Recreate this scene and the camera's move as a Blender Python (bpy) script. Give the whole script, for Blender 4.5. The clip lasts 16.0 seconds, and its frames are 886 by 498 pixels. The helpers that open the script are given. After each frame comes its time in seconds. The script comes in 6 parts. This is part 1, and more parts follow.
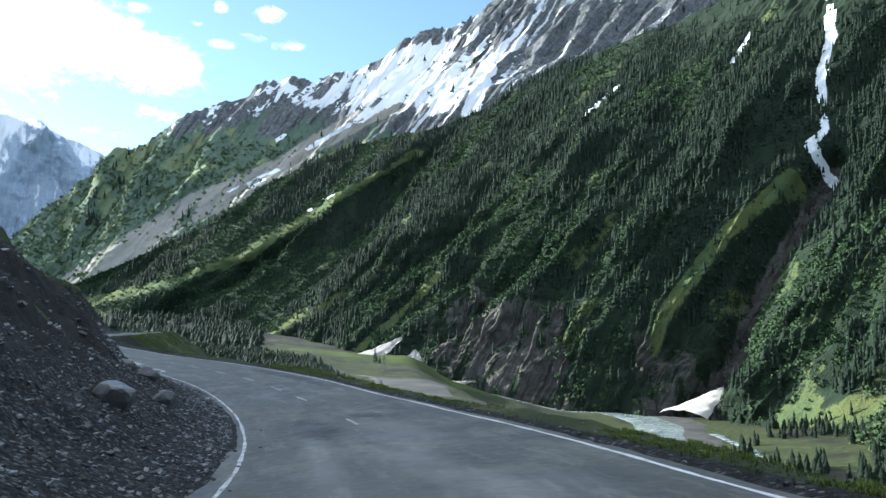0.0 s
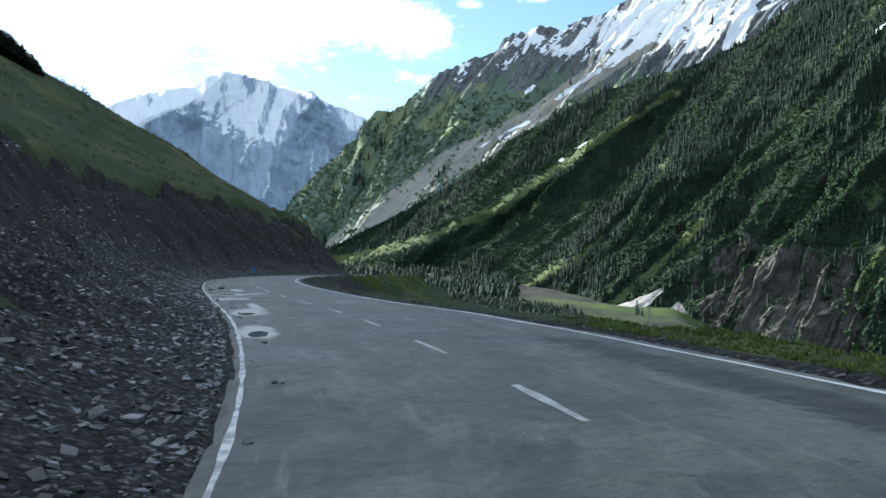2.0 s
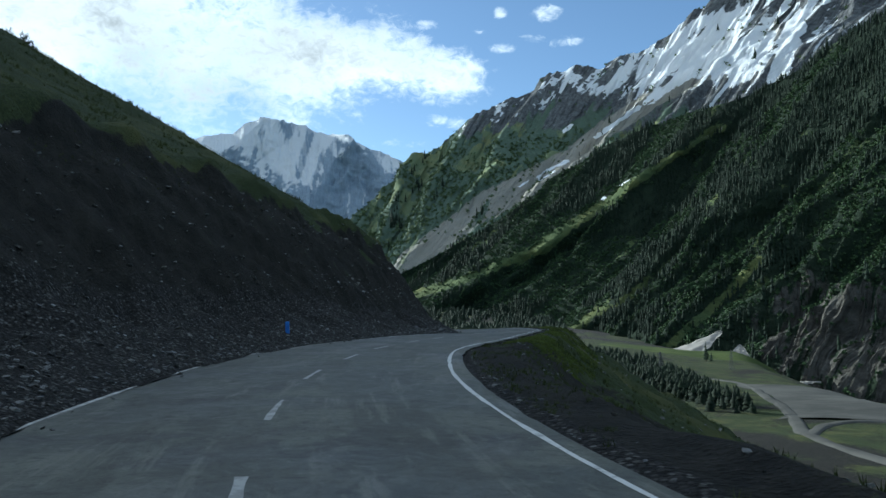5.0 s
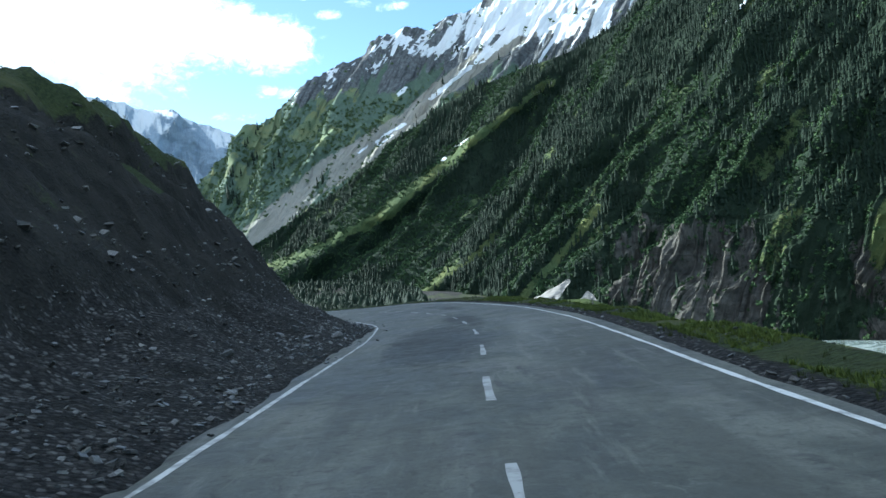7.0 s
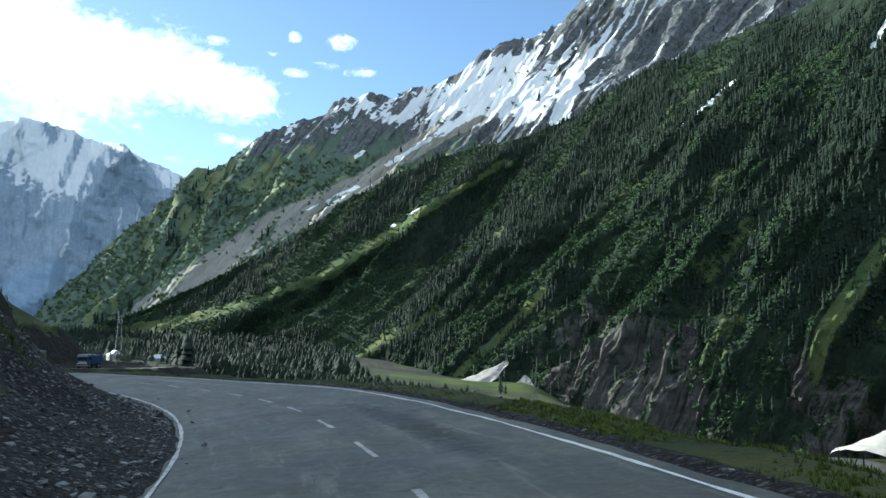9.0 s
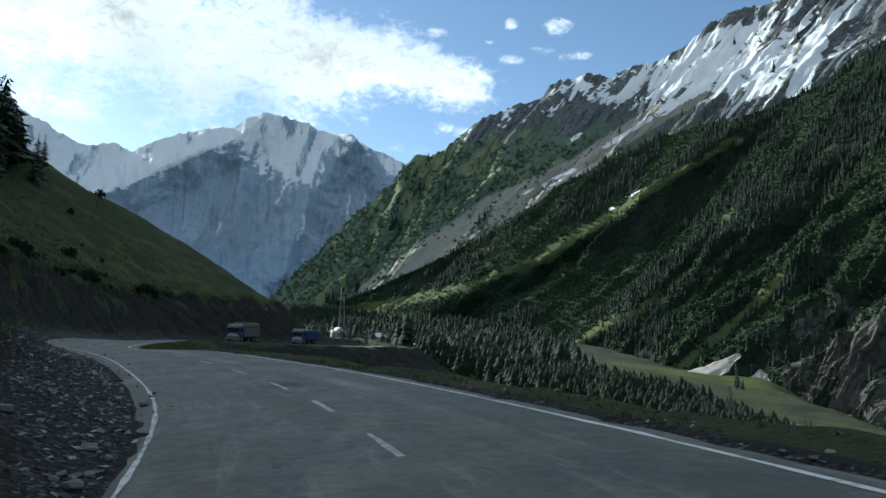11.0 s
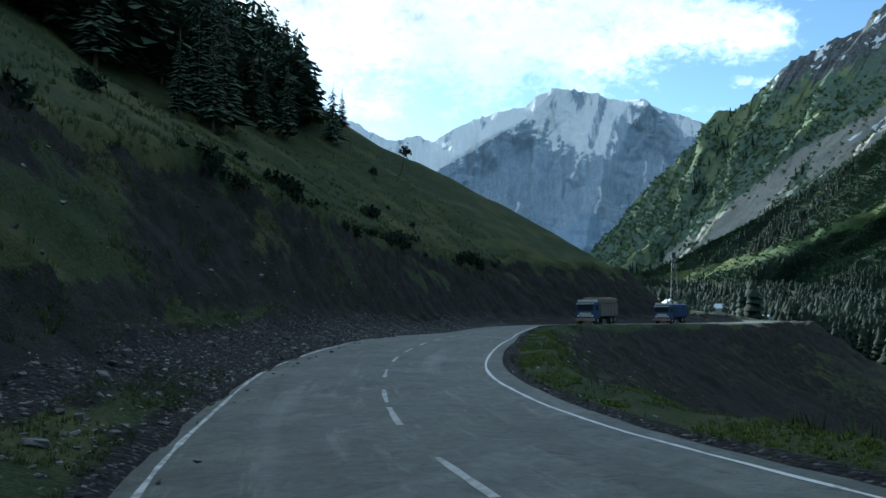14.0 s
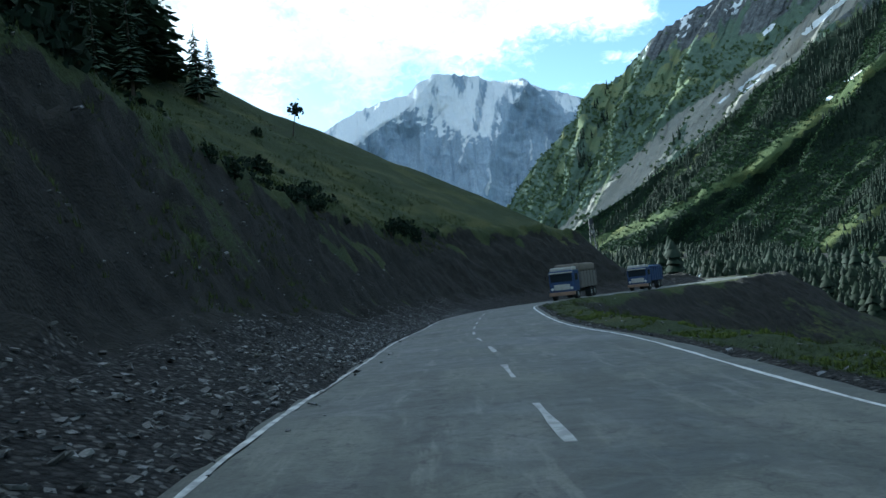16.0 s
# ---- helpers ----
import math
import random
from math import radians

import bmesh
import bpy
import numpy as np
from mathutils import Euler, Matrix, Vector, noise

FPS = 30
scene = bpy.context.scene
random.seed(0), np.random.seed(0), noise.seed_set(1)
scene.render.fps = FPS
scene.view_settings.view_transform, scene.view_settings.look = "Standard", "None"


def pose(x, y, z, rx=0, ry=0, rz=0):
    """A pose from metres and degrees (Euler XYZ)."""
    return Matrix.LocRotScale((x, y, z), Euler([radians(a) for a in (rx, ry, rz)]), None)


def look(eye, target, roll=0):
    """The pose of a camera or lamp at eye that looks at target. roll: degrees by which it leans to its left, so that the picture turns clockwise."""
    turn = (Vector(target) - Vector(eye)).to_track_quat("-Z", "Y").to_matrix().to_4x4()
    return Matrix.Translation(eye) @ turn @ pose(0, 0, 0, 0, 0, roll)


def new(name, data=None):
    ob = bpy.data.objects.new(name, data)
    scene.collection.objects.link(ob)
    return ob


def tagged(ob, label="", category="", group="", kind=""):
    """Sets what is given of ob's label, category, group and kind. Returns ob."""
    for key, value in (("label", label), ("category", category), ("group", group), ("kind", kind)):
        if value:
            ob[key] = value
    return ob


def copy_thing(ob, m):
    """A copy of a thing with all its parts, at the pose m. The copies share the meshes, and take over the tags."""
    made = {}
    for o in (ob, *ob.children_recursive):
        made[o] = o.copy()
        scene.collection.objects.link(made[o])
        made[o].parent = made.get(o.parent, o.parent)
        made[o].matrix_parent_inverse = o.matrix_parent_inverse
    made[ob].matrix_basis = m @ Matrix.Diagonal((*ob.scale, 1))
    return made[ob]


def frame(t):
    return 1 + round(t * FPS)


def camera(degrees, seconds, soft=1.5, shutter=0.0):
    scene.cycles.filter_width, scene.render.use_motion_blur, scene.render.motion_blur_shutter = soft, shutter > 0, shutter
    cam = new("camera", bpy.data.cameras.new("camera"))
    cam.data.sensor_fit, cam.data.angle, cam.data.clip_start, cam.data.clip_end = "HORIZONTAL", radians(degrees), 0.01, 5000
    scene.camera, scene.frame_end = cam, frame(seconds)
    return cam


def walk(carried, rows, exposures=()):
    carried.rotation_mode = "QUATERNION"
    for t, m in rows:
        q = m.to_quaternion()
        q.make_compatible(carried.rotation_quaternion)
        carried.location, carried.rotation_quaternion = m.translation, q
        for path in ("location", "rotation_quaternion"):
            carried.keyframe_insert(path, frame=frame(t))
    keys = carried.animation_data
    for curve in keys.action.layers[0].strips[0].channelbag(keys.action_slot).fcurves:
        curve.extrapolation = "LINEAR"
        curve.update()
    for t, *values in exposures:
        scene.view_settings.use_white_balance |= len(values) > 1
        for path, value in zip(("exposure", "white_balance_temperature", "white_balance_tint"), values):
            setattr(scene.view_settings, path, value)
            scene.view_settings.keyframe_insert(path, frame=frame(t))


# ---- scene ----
import itertools

# ---- camera ----
LENS = 58.0
PATH = [
    (0.0, 21.47, -94.75, 2.23, -8.84, 5.49, 0.15),
    (0.5, 21.56, -85.17, 1.63, -5.63, 4.87, 0.96),
    (1.0, 21.04, -75.62, 0.96, -1.52, 3.66, 0.49),
    (1.5, 19.89, -66.01, 0.55, 3.69, 1.57, -0.38),
    (2.0, 17.95, -56.52, 0.46, 9.11, 2.09, -0.16),
    (2.5, 15.29, -47.81, 0.64, 12.99, 5.04, 0.58),
    (3.0, 12.18, -39.67, 0.85, 15.95, 6.15, 1.39),
    (3.5, 8.74, -31.78, 1.05, 17.15, 5.55, 0.27),
    (4.0, 5.12, -24.01, 1.23, 16.33, 5.55, -0.00),
    (4.5, 1.55, -16.20, 1.43, 14.26, 5.58, 0.12),
    (5.0, -1.78, -8.22, 1.63, 11.65, 5.14, -0.63),
    (5.5, -4.71, 0.04, 1.87, 9.29, 3.66, -5.62),
    (6.0, -7.12, 8.58, 2.02, 6.38, 0.90, -8.79),
    (6.5, -9.00, 17.16, 2.17, 2.87, 0.92, -8.62),
    (7.0, -10.32, 25.42, 2.30, 0.68, 2.19, -6.06),
    (7.5, -10.89, 33.28, 2.34, -1.77, 2.82, -4.80),
    (8.0, -11.36, 40.80, 2.40, -4.40, 5.21, -3.89),
    (8.5, -11.47, 47.99, 2.34, -5.11, 7.02, -0.74),
    (9.0, -11.54, 54.98, 2.25, -3.70, 7.03, 0.09),
    (9.5, -11.89, 61.85, 2.16, -0.78, 6.21, 0.00),
    (10.0, -12.83, 68.63, 2.06, 3.11, 5.41, 0.05),
    (10.5, -14.67, 75.35, 1.93, 7.34, 5.60, 1.07),
    (11.0, -17.15, 82.18, 1.82, 11.69, 5.69, 2.03),
    (11.5, -19.93, 88.98, 1.74, 16.59, 4.55, 1.54),
    (12.0, -23.52, 95.51, 1.60, 20.88, 3.35, 0.83),
    (12.5, -27.65, 101.74, 1.67, 25.10, 3.35, 1.29),
    (13.0, -32.20, 107.80, 1.63, 29.59, 3.09, 1.53),
    (13.5, -37.33, 113.64, 1.64, 32.08, 3.27, 0.35),
    (14.0, -42.30, 118.96, 1.65, 32.78, 3.52, -0.34),
    (14.5, -47.22, 124.29, 1.43, 32.55, 3.61, -1.00),
    (15.0, -52.05, 129.96, 1.22, 30.82, 3.82, -3.41),
    (15.5, -56.41, 135.92, 1.12, 27.85, 3.44, -5.74),
    (16.0, -60.25, 141.70, 1.01, 25.36, 2.47, -6.31),
]


def aim(x, y, z, yaw, pitch, roll):
    a, b = radians(yaw), radians(pitch)
    return look((x, y, z), (x - math.sin(a) * math.cos(b), y + math.cos(a) * math.cos(b), z + math.sin(b)), roll)


cam = camera(LENS, 16.0, soft=1.5)
walk(cam, [(t, aim(*row)) for t, *row in PATH], exposures=[(0.0, 1.8, 5750, 5), (1.5, 1.7, 5750, 4), (2.5, 1.25, 5830, 3), (3.2, 0.54, 5900, 3), (5.3, 0.72, 5460, -3), (6.5, 1.58, 5420, -2), (8.0, 1.6, 5560, -1), (10.5, 0.78, 5850, 0), (11.3, 0.68, 5760, -3), (12.5, 0.9, 5430, -5), (13.6, 0.98, 5280, -7), (15.0, 0.95, 5270, -7), (16.0, 1.2, 5290, -7)])

# ---- world and sun ----
SUN_AZ, SUN_EL = (59.0, 20.5)  # degrees left of north, degrees up


def node(tree, kind, at=None, **values):
    n = tree.nodes.new(kind)
    for key, value in values.items():
        if key in n.inputs:
            n.inputs[key].default_value = value
    return n


def build_world():
    w = bpy.data.worlds.new("sky")
    scene.world = w
    w.use_nodes = True
    tr = w.node_tree
    tr.nodes.clear()
    ln = tr.links.new
    out = tr.nodes.new("ShaderNodeOutputWorld")
    sky = tr.nodes.new("ShaderNodeTexSky")
    sky.sky_type = "NISHITA"
    sky.sun_disc = False
    sky.sun_elevation = radians(SUN_EL)
    sky.sun_rotation = radians(-SUN_AZ)
    sky.altitude = 2800
    sky.air_density, sky.dust_density, sky.ozone_density = 1.0, 2.6, 0.7
    bg = tr.nodes.new("ShaderNodeBackground")
    bg.inputs["Strength"].default_value = 0.1
    ln(sky.outputs["Color"], bg.inputs["Color"])
    # clouds: azimuth and elevation of the view ray, then noise inside a few soft ellipses
    tc = tr.nodes.new("ShaderNodeTexCoord")
    sep = tr.nodes.new("ShaderNodeSeparateXYZ")
    ln(tc.outputs["Generated"], sep.inputs[0])

    def m(op, a, b=None, c=None):
        n = tr.nodes.new("ShaderNodeMath")
        n.operation = op
        for i, v in enumerate((a, b, c)):
            if v is None:
                continue
            if isinstance(v, (int, float)):
                n.inputs[i].default_value = v
            else:
                ln(v, n.inputs[i])
        return n.outputs[0]

    x, y, z = sep.outputs
    az = m("MULTIPLY", m("ARCTAN2", m("MULTIPLY", x, -1.0), y), 57.2958)
    el = m("MULTIPLY", m("ARCSINE", z), 57.2958)
    comb = tr.nodes.new("ShaderNodeCombineXYZ")
    ln(az, comb.inputs[0])
    ln(m("MULTIPLY", el, 1.5), comb.inputs[1])
    nz = tr.nodes.new("ShaderNodeTexNoise")
    nz.inputs["Scale"].default_value = 0.16
    nz.inputs["Detail"].default_value = 9.0
    nz.inputs["Roughness"].default_value = 0.62
    ln(comb.outputs[0], nz.inputs["Vector"])
    wisp = tr.nodes.new("ShaderNodeTexNoise")
    wisp.inputs["Scale"].default_value = 1.1
    wisp.inputs["Detail"].default_value = 6.0
    wisp.inputs["Roughness"].default_value = 0.65
    wisp.inputs["Distortion"].default_value = 0.8
    ln(comb.outputs[0], wisp.inputs["Vector"])
    # the great bank is a wedge that opens to the left
    da = m("SUBTRACT", az, 8.0)
    half = m("MAXIMUM", m("ADD", m("MULTIPLY", da, 0.3), 1.2), 0.7)
    half = m("MINIMUM", half, 14.0)
    mid = m("ADD", 17.2, m("MULTIPLY", da, 0.10))
    fld = m("SUBTRACT", 1.0, m("DIVIDE", m("ABSOLUTE", m("SUBTRACT", el, mid)), half))
    fld = m("MINIMUM", fld, m("MULTIPLY", da, 0.45))
    for (ca, ce, ra, re, tilt) in CLOUDS:
        da, de = m("SUBTRACT", az, ca), m("SUBTRACT", el, ce)
        de = m("SUBTRACT", de, m("MULTIPLY", da, tilt))
        q = m("ADD", m("POWER", m("ABSOLUTE", m("DIVIDE", da, ra)), 2.0), m("POWER", m("ABSOLUTE", m("DIVIDE", de, re)), 2.0))
        q = m("MULTIPLY", m("SUBTRACT", 0.75, q), 0.6)
        fld = m("MAXIMUM", fld, q)
    # unseen broken cloud, added high above the valley to whiten the skylight
    high = m("MULTIPLY", m("SUBTRACT", el, 33.0), 0.1)
    fld = m("MAXIMUM", fld, m("MINIMUM", high, 0.5))
    fld = m("MAXIMUM", fld, -0.9)
    dens = m("ADD", m("MULTIPLY", fld, 0.8), m("ADD", m("MULTIPLY", m("SUBTRACT", nz.outputs["Fac"], 0.5), 2.3), m("MULTIPLY", m("SUBTRACT", wisp.outputs["Fac"], 0.5), 1.1)))
    ramp = tr.nodes.new("ShaderNodeMapRange")
    ramp.interpolation_type = "SMOOTHSTEP"
    ramp.inputs["From Min"].default_value = 0.0
    ramp.inputs["From Max"].default_value = 0.85
    ln(dens, ramp.inputs["Value"])
    # thick parts of the cloud are greyer than its lit rim
    thick = tr.nodes.new("ShaderNodeMapRange")
    thick.inputs["From Min"].default_value = 0.3
    thick.inputs["From Max"].default_value = 1.3
    thick.inputs["To Min"].default_value = 0.88
    thick.inputs["To Max"].default_value = 0.38
    soft = tr.nodes.new("ShaderNodeTexNoise")
    soft.inputs["Scale"].default_value = 0.07
    soft.inputs["Detail"].default_value = 4.0
    ln(comb.outputs[0], soft.inputs["Vector"])
    ln(m("ADD", dens, m("MULTIPLY", m("SUBTRACT", soft.outputs["Fac"], 0.5), 2.2)), thick.inputs["Value"])
    cl = tr.nodes.new("ShaderNodeBackground")
    cl.inputs["Color"].default_value = (0.97, 0.985, 1.0, 1)
    ln(thick.outputs[0], cl.inputs["Strength"])
    mix = tr.nodes.new("ShaderNodeMixShader")
    ln(ramp.outputs[0], mix.inputs[0])
    ln(bg.outputs[0], mix.inputs[1])
    ln(cl.outputs[0], mix.inputs[2])
    ln(mix.outputs[0], out.inputs["Surface"])


# azimuth, elevation, half width, half height, tilt of each cloud bank, degrees
CLOUDS = [(7.0, 19.2, 1.3, 0.5, 0.0), (3.8, 21.3, 1.4, 0.75, 0.0), (2.4, 19.4, 1.5, 0.5, 0.0), (4.9, 19.7, 1.3, 0.4, 0.1), (8.8, 20.3, 0.9, 0.35, 0.0), (12.6, 20.8, 1.2, 0.45, 0.0), (7.2, 21.5, 0.6, 0.5, 0.0), (12.0, 14.2, 3.0, 0.6, 0.1), (15.0, 12.7, 2.6, 0.5, 0.0)]
build_world()
sun = bpy.data.lights.new("sun", "SUN")
sun.energy, sun.angle, sun.color = 4.8, radians(0.6), (1.0, 0.95, 0.86)
sun_ob = new("sun", sun)
_a, _e = radians(SUN_AZ), radians(SUN_EL)
sun_ob.matrix_world = look((-math.sin(_a) * math.cos(_e) * 50, math.cos(_a) * math.cos(_e) * 50, math.sin(_e) * 50), (0, 0, 0))


# ---- noise and mesh helpers ----
def _hash(ix, iy, seed):
    n = (ix.astype(np.int64) * 374761393 + iy.astype(np.int64) * 668265263 + seed * 1442695041) & 0x7FFFFFFF
    n = ((n ^ (n >> 13)) * 1274126177) & 0x7FFFFFFF
    return ((n ^ (n >> 16)) & 0xFFFF) / 65535.0


def vnoise(x, y, seed=0):
    """Smooth value noise, 0 to 1."""
    ix, iy = np.floor(x), np.floor(y)
    fx, fy = x - ix, y - iy
    fx, fy = fx * fx * fx * (fx * (fx * 6 - 15) + 10), fy * fy * fy * (fy * (fy * 6 - 15) + 10)
    a, b = _hash(ix, iy, seed), _hash(ix + 1, iy, seed)
    c, d = _hash(ix, iy + 1, seed), _hash(ix + 1, iy + 1, seed)
    return (a * (1 - fx) + b * fx) * (1 - fy) + (c * (1 - fx) + d * fx) * fy


def fbm(x, y, octaves=5, seed=0, gain=0.5):
    """Fractal noise, about -1 to 1."""
    x, y = np.asarray(x, float), np.asarray(y, float)
    out, amp, tot = 0, 1.0, 0.0
    for o in range(octaves):
        out = out + amp * (vnoise(x * 2**o + 17.3 * o, y * 2**o - 9.1 * o, seed + o) * 2 - 1)
        tot += amp
        amp *= gain
    return out / tot * 1.6


def ridged(x, y, octaves=4, seed=0):
    """Sharp-crested noise, 0 to 1 (1 on the crests)."""
    out, amp, tot = 0, 1.0, 0.0
    for o in range(octaves):
        out = out + amp * (1 - np.abs(vnoise(x * 2**o + 5.7 * o, y * 2**o + 3.3 * o, seed + o) * 2 - 1))
        tot += amp
        amp *= 0.5
    return out / tot


def sstep(a, b, x):
    u = np.clip((x - a) / (b - a), 0, 1)
    return u * u * (3 - 2 * u)


def mesh_from(name, verts, faces, mats, smooth=True, index=None):
    """A mesh from arrays: verts n x 3, faces m x 3 or m x 4."""
    me = bpy.data.meshes.new(name)
    verts, faces = np.asarray(verts, np.float32), np.asarray(faces, np.int32)
    k = faces.shape[1]
    me.vertices.add(len(verts))
    me.vertices.foreach_set("co", verts.ravel())
    me.loops.add(faces.size)
    me.loops.foreach_set("vertex_index", faces.ravel())
    me.polygons.add(len(faces))
    me.polygons.foreach_set("loop_start", np.arange(0, faces.size, k, dtype=np.int32))
    me.polygons.foreach_set("loop_total", np.full(len(faces), k, np.int32))
    for mt in mats if isinstance(mats, (list, tuple)) else [mats]:
        me.materials.append(mt)
    if index is not None:
        me.polygons.foreach_set("material_index", np.asarray(index, np.int32))
    me.polygons.foreach_set("use_smooth", np.full(len(faces), smooth))
    me.update(calc_edges=True)
    me.validate()
    return me


def grid_faces(nu, nv):
    i = np.arange(nu * nv).reshape(nu, nv)
    return np.stack([i[:-1, :-1], i[1:, :-1], i[1:, 1:], i[:-1, 1:]], -1).reshape(-1, 4)


def paint(me, name, values):
    """A per-point attribute that says what covers the ground."""
    at = me.attributes.new(name, "FLOAT", "POINT")
    at.data.foreach_set("value", np.asarray(values, np.float32).ravel())


def part(name, bm, material, parent=None, label="", smooth=False):
    """Links a bmesh as one mesh object under a thing or a part."""
    me = bpy.data.meshes.new(name)
    bm.to_mesh(me)
    bm.free()
    me.materials.append(material)
    if smooth:
        me.polygons.foreach_set("use_smooth", np.full(len(me.polygons), True))
    ob = new(name, me)
    ob.parent = parent
    if label:
        tagged(ob, label)
    return ob


def box(bm, lo, hi, bevel=0.0):
    """Adds a box between two corners to a bmesh."""
    c = [(a + b) / 2 for a, b in zip(lo, hi)]
    s = [abs(b - a) for a, b in zip(lo, hi)]
    r = bmesh.ops.create_cube(bm, size=1.0, matrix=Matrix.LocRotScale(c, None, s))
    if bevel:
        es = list({e for v in r["verts"] for e in v.link_edges})
        bmesh.ops.bevel(bm, geom=es, offset=bevel, segments=2, affect="EDGES", profile=0.6)
    return bm


def tube(bm, a, b, r1, r2=None, seg=8, caps=True):
    """Adds a tapered round bar from a to b to a bmesh."""
    a, b = Vector(a), Vector(b)
    d = b - a
    q = Vector((0, 0, 1)).rotation_difference(d.normalized())
    bmesh.ops.create_cone(bm, cap_ends=caps, segments=seg, radius1=r1, radius2=r1 if r2 is None else r2, depth=d.length,
                          matrix=Matrix.LocRotScale((a + b) / 2, q, None))
    return bm


# ---- materials ----
class Nodes:
    """A material's node tree with short calls."""

    def __init__(self, name, rough=0.9, metal=0.0, spec=0.3):
        self.mat = bpy.data.materials.new(name)
        self.mat.use_nodes = True
        self.t = self.mat.node_tree
        self.bsdf = self.t.nodes["Principled BSDF"]
        self.bsdf.inputs["Roughness"].default_value = rough
        self.bsdf.inputs["Metallic"].default_value = metal
        self.bsdf.inputs["Specular IOR Level"].default_value = spec
        self.co = self.t.nodes.new("ShaderNodeTexCoord").outputs["Object"]

    def link(self, a, b):
        self.t.links.new(a, b)

    def noise(self, scale, detail=4.0, rough=0.55, stretch=None, distort=0.0):
        n = self.t.nodes.new("ShaderNodeTexNoise")
        n.inputs["Scale"].default_value = scale
        n.inputs["Detail"].default_value = detail
        n.inputs["Roughness"].default_value = rough
        n.inputs["Distortion"].default_value = distort
        co = self.co
        if stretch:
            mp = self.t.nodes.new("ShaderNodeMapping")
            mp.inputs["Scale"].default_value = stretch
            self.link(co, mp.inputs["Vector"])
            co = mp.outputs[0]
        self.link(co, n.inputs["Vector"])
        return n.outputs["Fac"]

    def voro(self, scale, feature="F1"):
        n = self.t.nodes.new("ShaderNodeTexVoronoi")
        n.feature = feature
        n.inputs["Scale"].default_value = scale
        self.link(self.co, n.inputs["Vector"])
        return n

    def attr(self, name):
        n = self.t.nodes.new("ShaderNodeAttribute")
        n.attribute_name = name
        return n.outputs["Fac"]

    def random(self, island=False):
        if island:
            return self.t.nodes.new("ShaderNodeNewGeometry").outputs["Random Per Island"]
        return self.t.nodes.new("ShaderNodeObjectInfo").outputs["Random"]

    def ramp(self, fac, stops):
        n = self.t.nodes.new("ShaderNodeValToRGB")
        els = n.color_ramp.elements
        while len(els) < len(stops):
            els.new(0.5)
        for e, (p, c) in zip(els, stops):
            e.position = p
            e.color = (*c, 1) if len(c) == 3 else c
        self.link(fac, n.inputs["Fac"])
        return n.outputs["Color"]

    def span(self, fac, a, b, lo=0.0, hi=1.0):
        n = self.t.nodes.new("ShaderNodeMapRange")
        n.interpolation_type = "SMOOTHSTEP"
        for key, v in (("From Min", a), ("From Max", b), ("To Min", lo), ("To Max", hi)):
            n.inputs[key].default_value = v
        self.link(fac, n.inputs["Value"])
        return n.outputs[0]

    def math(self, op, a, b):
        n = self.t.nodes.new("ShaderNodeMath")
        n.operation = op
        for i, v in enumerate((a, b)):
            if isinstance(v, (int, float)):
                n.inputs[i].default_value = v
            else:
                self.link(v, n.inputs[i])
        return n.outputs[0]

    def mix(self, fac, a, b, mode="MIX"):
        n = self.t.nodes.new("ShaderNodeMix")
        n.data_type = "RGBA"
        n.blend_type = mode
        for key, v in ((0, fac), (6, a), (7, b)):
            if isinstance(v, tuple):
                n.inputs[key].default_value = (*v, 1)
            elif isinstance(v, (int, float)):
                n.inputs[key].default_value = v
            else:
                self.link(v, n.inputs[key])
        return n.outputs[2]

    def bump(self, height, strength, dist):
        n = self.t.nodes.new("ShaderNodeBump")
        n.inputs["Strength"].default_value = strength
        n.inputs["Distance"].default_value = dist
        self.link(height, n.inputs["Height"])
        self.link(n.outputs[0], self.bsdf.inputs["Normal"])

    def done(self, color, rough=None):
        if isinstance(color, tuple):
            self.bsdf.inputs["Base Color"].default_value = (*color, 1)
        else:
            self.link(color, self.bsdf.inputs["Base Color"])
        if rough is not None:
            self.link(rough, self.bsdf.inputs["Roughness"])
        return self.mat


def plain(name, color, rough=0.6, metal=0.0, vary=0.25, scale=6.0):
    """A simple painted or metal surface with a little wear."""
    n = Nodes(name, rough, metal)
    f = n.noise(scale, 5, 0.6)
    dark = tuple(c * (1 - vary) for c in color)
    lite = tuple(min(1, c * (1 + vary)) for c in color)
    return n.done(n.ramp(f, [(0.3, dark), (0.7, lite)]), n.span(f, 0.3, 0.7, rough * 0.8, min(1, rough * 1.2)))


